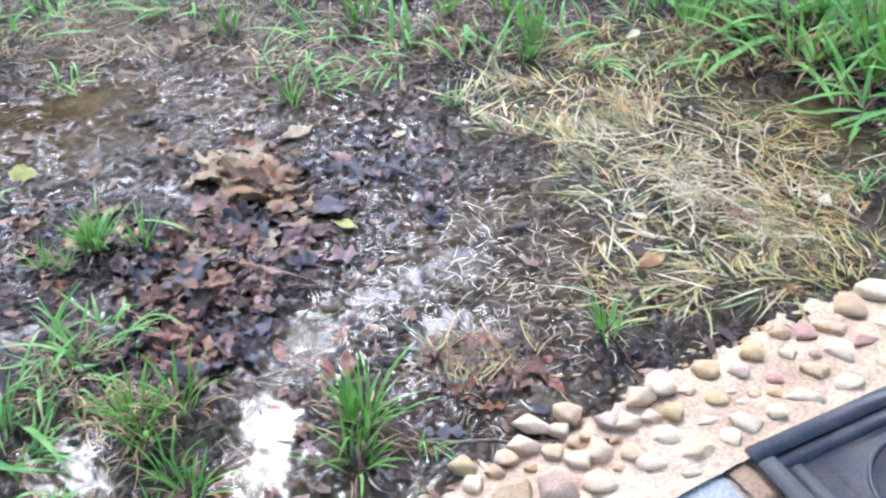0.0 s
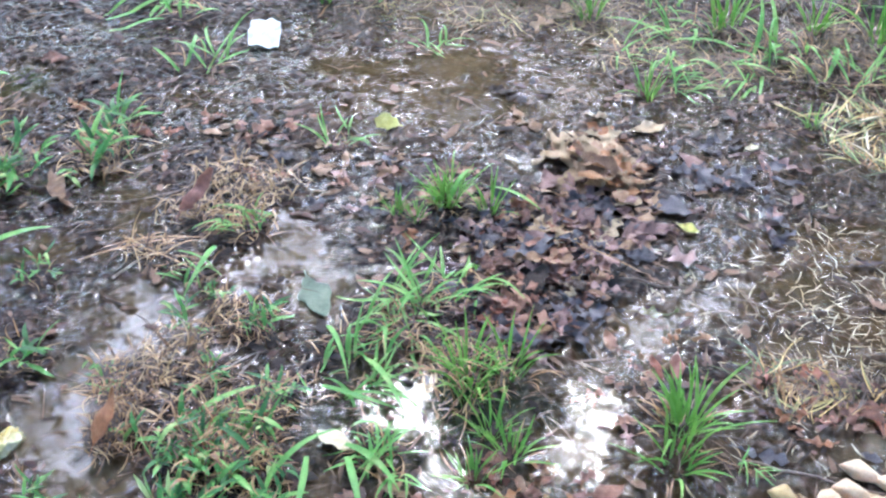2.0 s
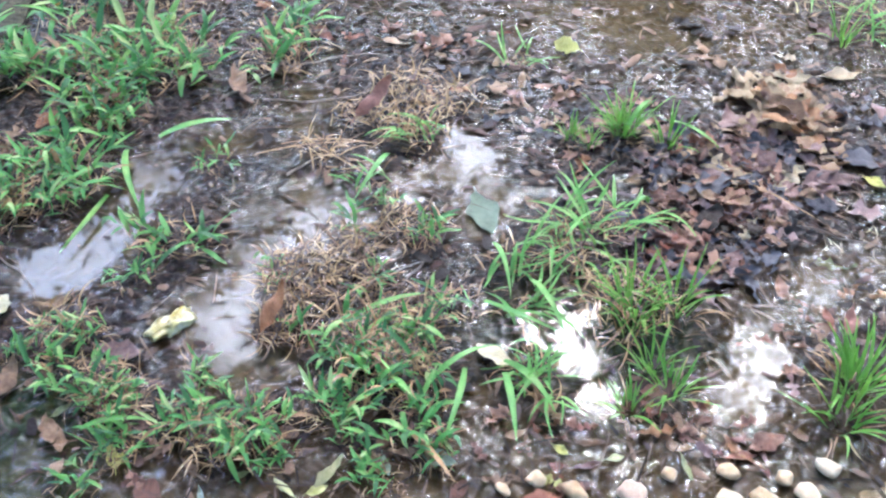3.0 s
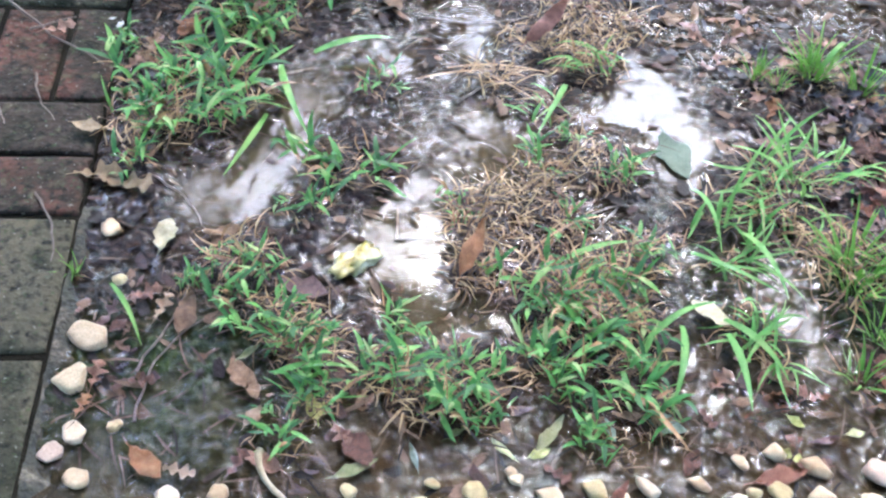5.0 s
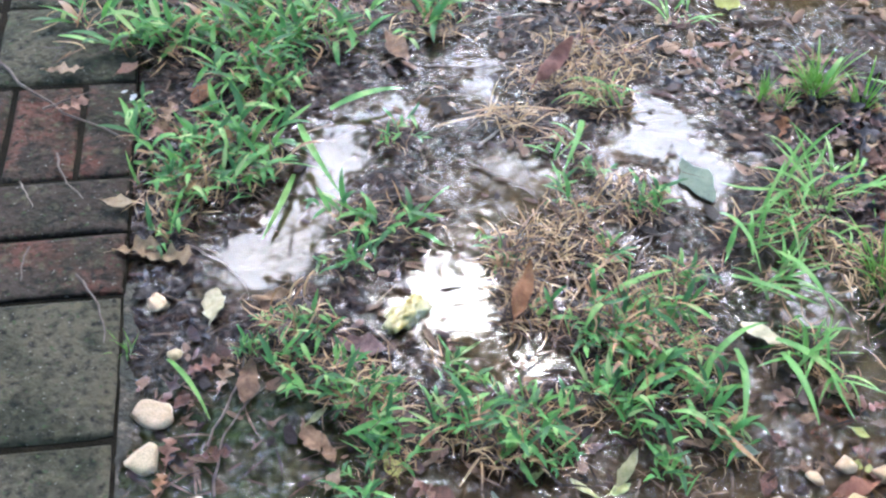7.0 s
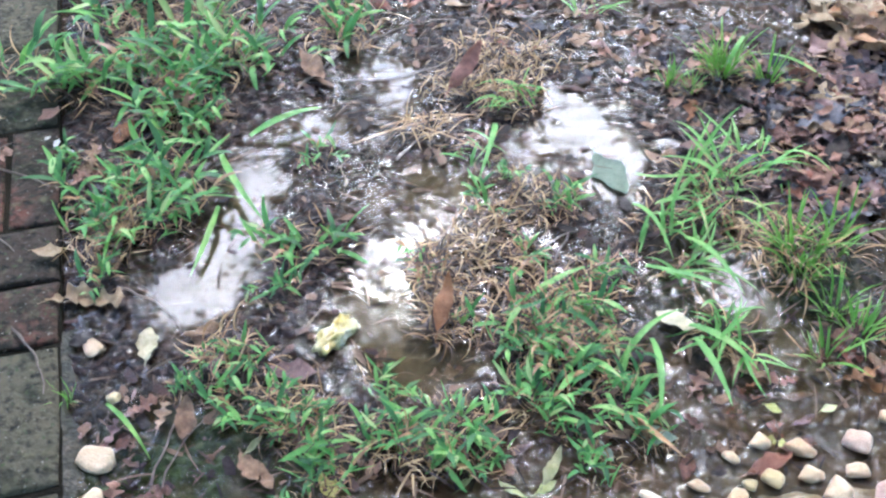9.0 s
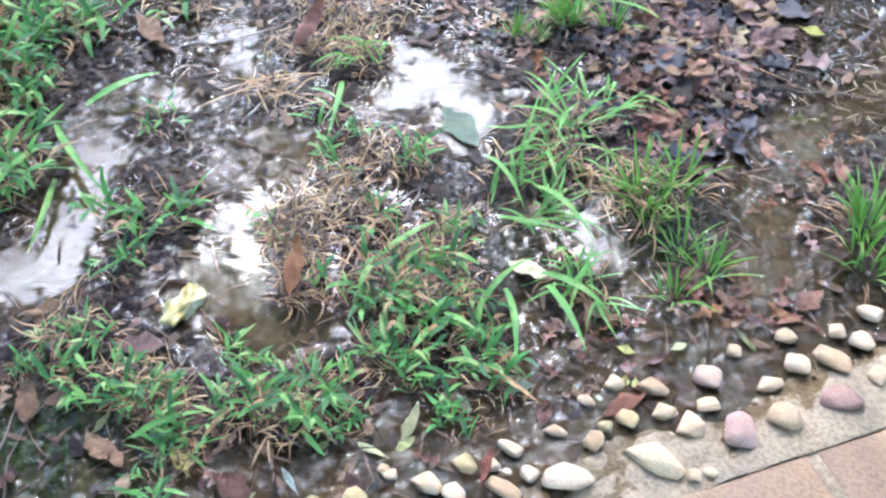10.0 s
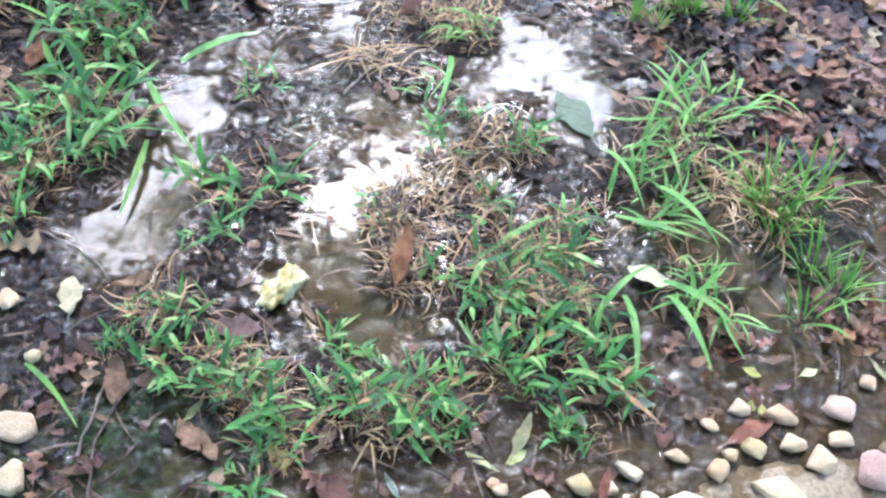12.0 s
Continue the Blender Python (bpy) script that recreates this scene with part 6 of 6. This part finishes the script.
def tree_thing(seed, height=8.0, leaves=4200):
    rnd = random.Random(seed)
    root = new("tree")
    bm = bmesh.new()
    limb(bm, (0, 0, -0.3), (rnd.uniform(-0.3, 0.3), rnd.uniform(-0.3, 0.3), height * 0.85), 0.16, rnd)
    part("trunk", bm, BARK, root)
    pts = []
    for i in range(16):
        z = height * rnd.uniform(0.22, 0.9)
        a = rnd.uniform(0, 6.28)
        reach = height * 0.27 * (1.15 - abs(z / height - 0.5)) * rnd.uniform(0.6, 1.1)
        tip = Vector((reach * math.cos(a), reach * math.sin(a), z + reach * 0.4))
        bm = bmesh.new()
        limb(bm, (0, 0, z), tip, 0.045, rnd)
        part("limb", bm, BARK, root)
        for k in range(leaves // 16):
            s = rnd.uniform(0.35, 1.1)
            pts.append(Vector((0, 0, z)).lerp(tip, s) + Vector((rnd.gauss(0, 0.42), rnd.gauss(0, 0.42), rnd.gauss(0, 0.34))))
    mesh_object("crown", *leaf_cloud(pts, 0.17, rnd), FOLIAGE, False, root)
    return tagged(root, "broad-leaved green tree mirrored in the puddles", "tree", "trees round the yard")


def build_trees():
    rnd = random.Random(61)
    makes = [tree_thing(600 + i) for i in range(3)]
    for i in range(24):
        az = radians(-180 + 15 * i + rnd.uniform(-4, 4))
        far = rnd.uniform(10.0, 11.5)
        m = pose(-0.6 + far * math.sin(az), 0.8 + far * math.cos(az), 0.0, 0, 0, rnd.uniform(0, 360))
        ob = makes[i] if i < 3 else copy_thing(makes[i % 3], m)
        ob.matrix_world = m
        k = rnd.uniform(0.92, 1.04) if not -18 < math.degrees(az) < 4 else 0.8
        ob.scale = (k * 1.2, k * 1.2, k)
    # unseen back row, added to block low sky and darken the far mud's reflections
    for i in range(24):
        az = radians(-172.5 + 15 * i + rnd.uniform(-4, 4))
        far = rnd.uniform(12.5, 13.5)
        m = pose(-0.6 + far * math.sin(az), 0.8 + far * math.cos(az), 0.0, 0, 0, rnd.uniform(0, 360))
        ob = copy_thing(makes[i % 3], m)
        k = rnd.uniform(0.9, 1.0) if not -18 < math.degrees(az) < 4 else 0.85
        ob.scale = (k * 1.25, k * 1.25, k)


def build_shade_tree():
    """A big tree beside the walk whose limbs reach over the yard."""
    rnd = random.Random(71)
    root = new("shade_tree")
    root.matrix_world = pose(2.2, -2.6, 0)
    tagged(root, "large spreading shade tree reaching over the yard", "tree")
    bm = bmesh.new()
    limb(bm, (0, 0, -0.3), (-0.2, 0.3, 7.4), 0.3, rnd)
    part("trunk", bm, BARK, root)
    pts = []
    while len(pts) < 31000:
        az, z = rnd.uniform(-180, 180), rnd.uniform(7.0, 11.0)
        low = float(np.interp(az, [-90, -75, -30, -17, -12, 0, 8, 16, 80, 90], [42, 48.5, 49.5, 49.5, 55, 53.5, 45, 36, 36, 42]))
        low += 2.0 * noise.noise(Vector((az * 0.16, 0.3, z * 0.35))) + 1.5 * noise.noise(Vector((az * 0.5, 5.3, z)))
        r = z / math.tan(radians(low)) * math.sqrt(rnd.random())
        steep = r < z / math.tan(radians(56))
        if noise.noise(Vector((r * math.sin(radians(az)) * 0.45, r * math.cos(radians(az)) * 0.45, z * 0.25))) < (-0.02 if steep else -0.33):
            continue
        pts.append((-0.6 + r * math.sin(radians(az)) - 2.2, 0.8 + r * math.cos(radians(az)) + 2.6, z))
    sprays = [(-23, 41.3, 2.6), (-20.5, 41.3, 2.6), (-18, 41.2, 2.6), (-15.5, 41.6, 2.2), (-35, 47, 2.2), (-27, 38.2, 1.4), (-4, 44, 2.6), (-43, 40, 2.2), (-50, 44, 3), (-30, 44.6, 1.0)]
    rnd = random.Random(74)
    sprays += [(rnd.uniform(-70, 14), rnd.uniform(36, 50), rnd.uniform(0.5, 1.2)) for i in range(22)]
    for az, el, wide in sprays:
        far = rnd.uniform(6.5, 7.5)
        x0, y0, z0 = far * math.sin(radians(az)), far * math.cos(radians(az)), far * math.tan(radians(el))
        for k in range(int(60 * wide)):
            pts.append((-0.6 + x0 + rnd.gauss(0, 0.075 * wide) - 2.2, 0.8 + y0 + rnd.gauss(0, 0.1 * wide) + 2.6, z0 + rnd.gauss(0, 0.06 * wide)))
    for i in range(14):
        tip = Vector(pts[i * 37])
        bm = bmesh.new()
        limb(bm, (-0.2, 0.3, 6.5), tip, 0.12, rnd)
        part("limb", bm, BARK, root)
    verts, faces = leaf_cloud(pts[:31000], 0.27, rnd)
    fine, more = leaf_cloud(pts[31000:], 0.13, rnd)
    faces += [tuple(len(verts) + k for k in f) for f in more]
    mesh_object("crown", verts + fine, faces, FOLIAGE, False, root)


build_trees()
build_shade_tree()
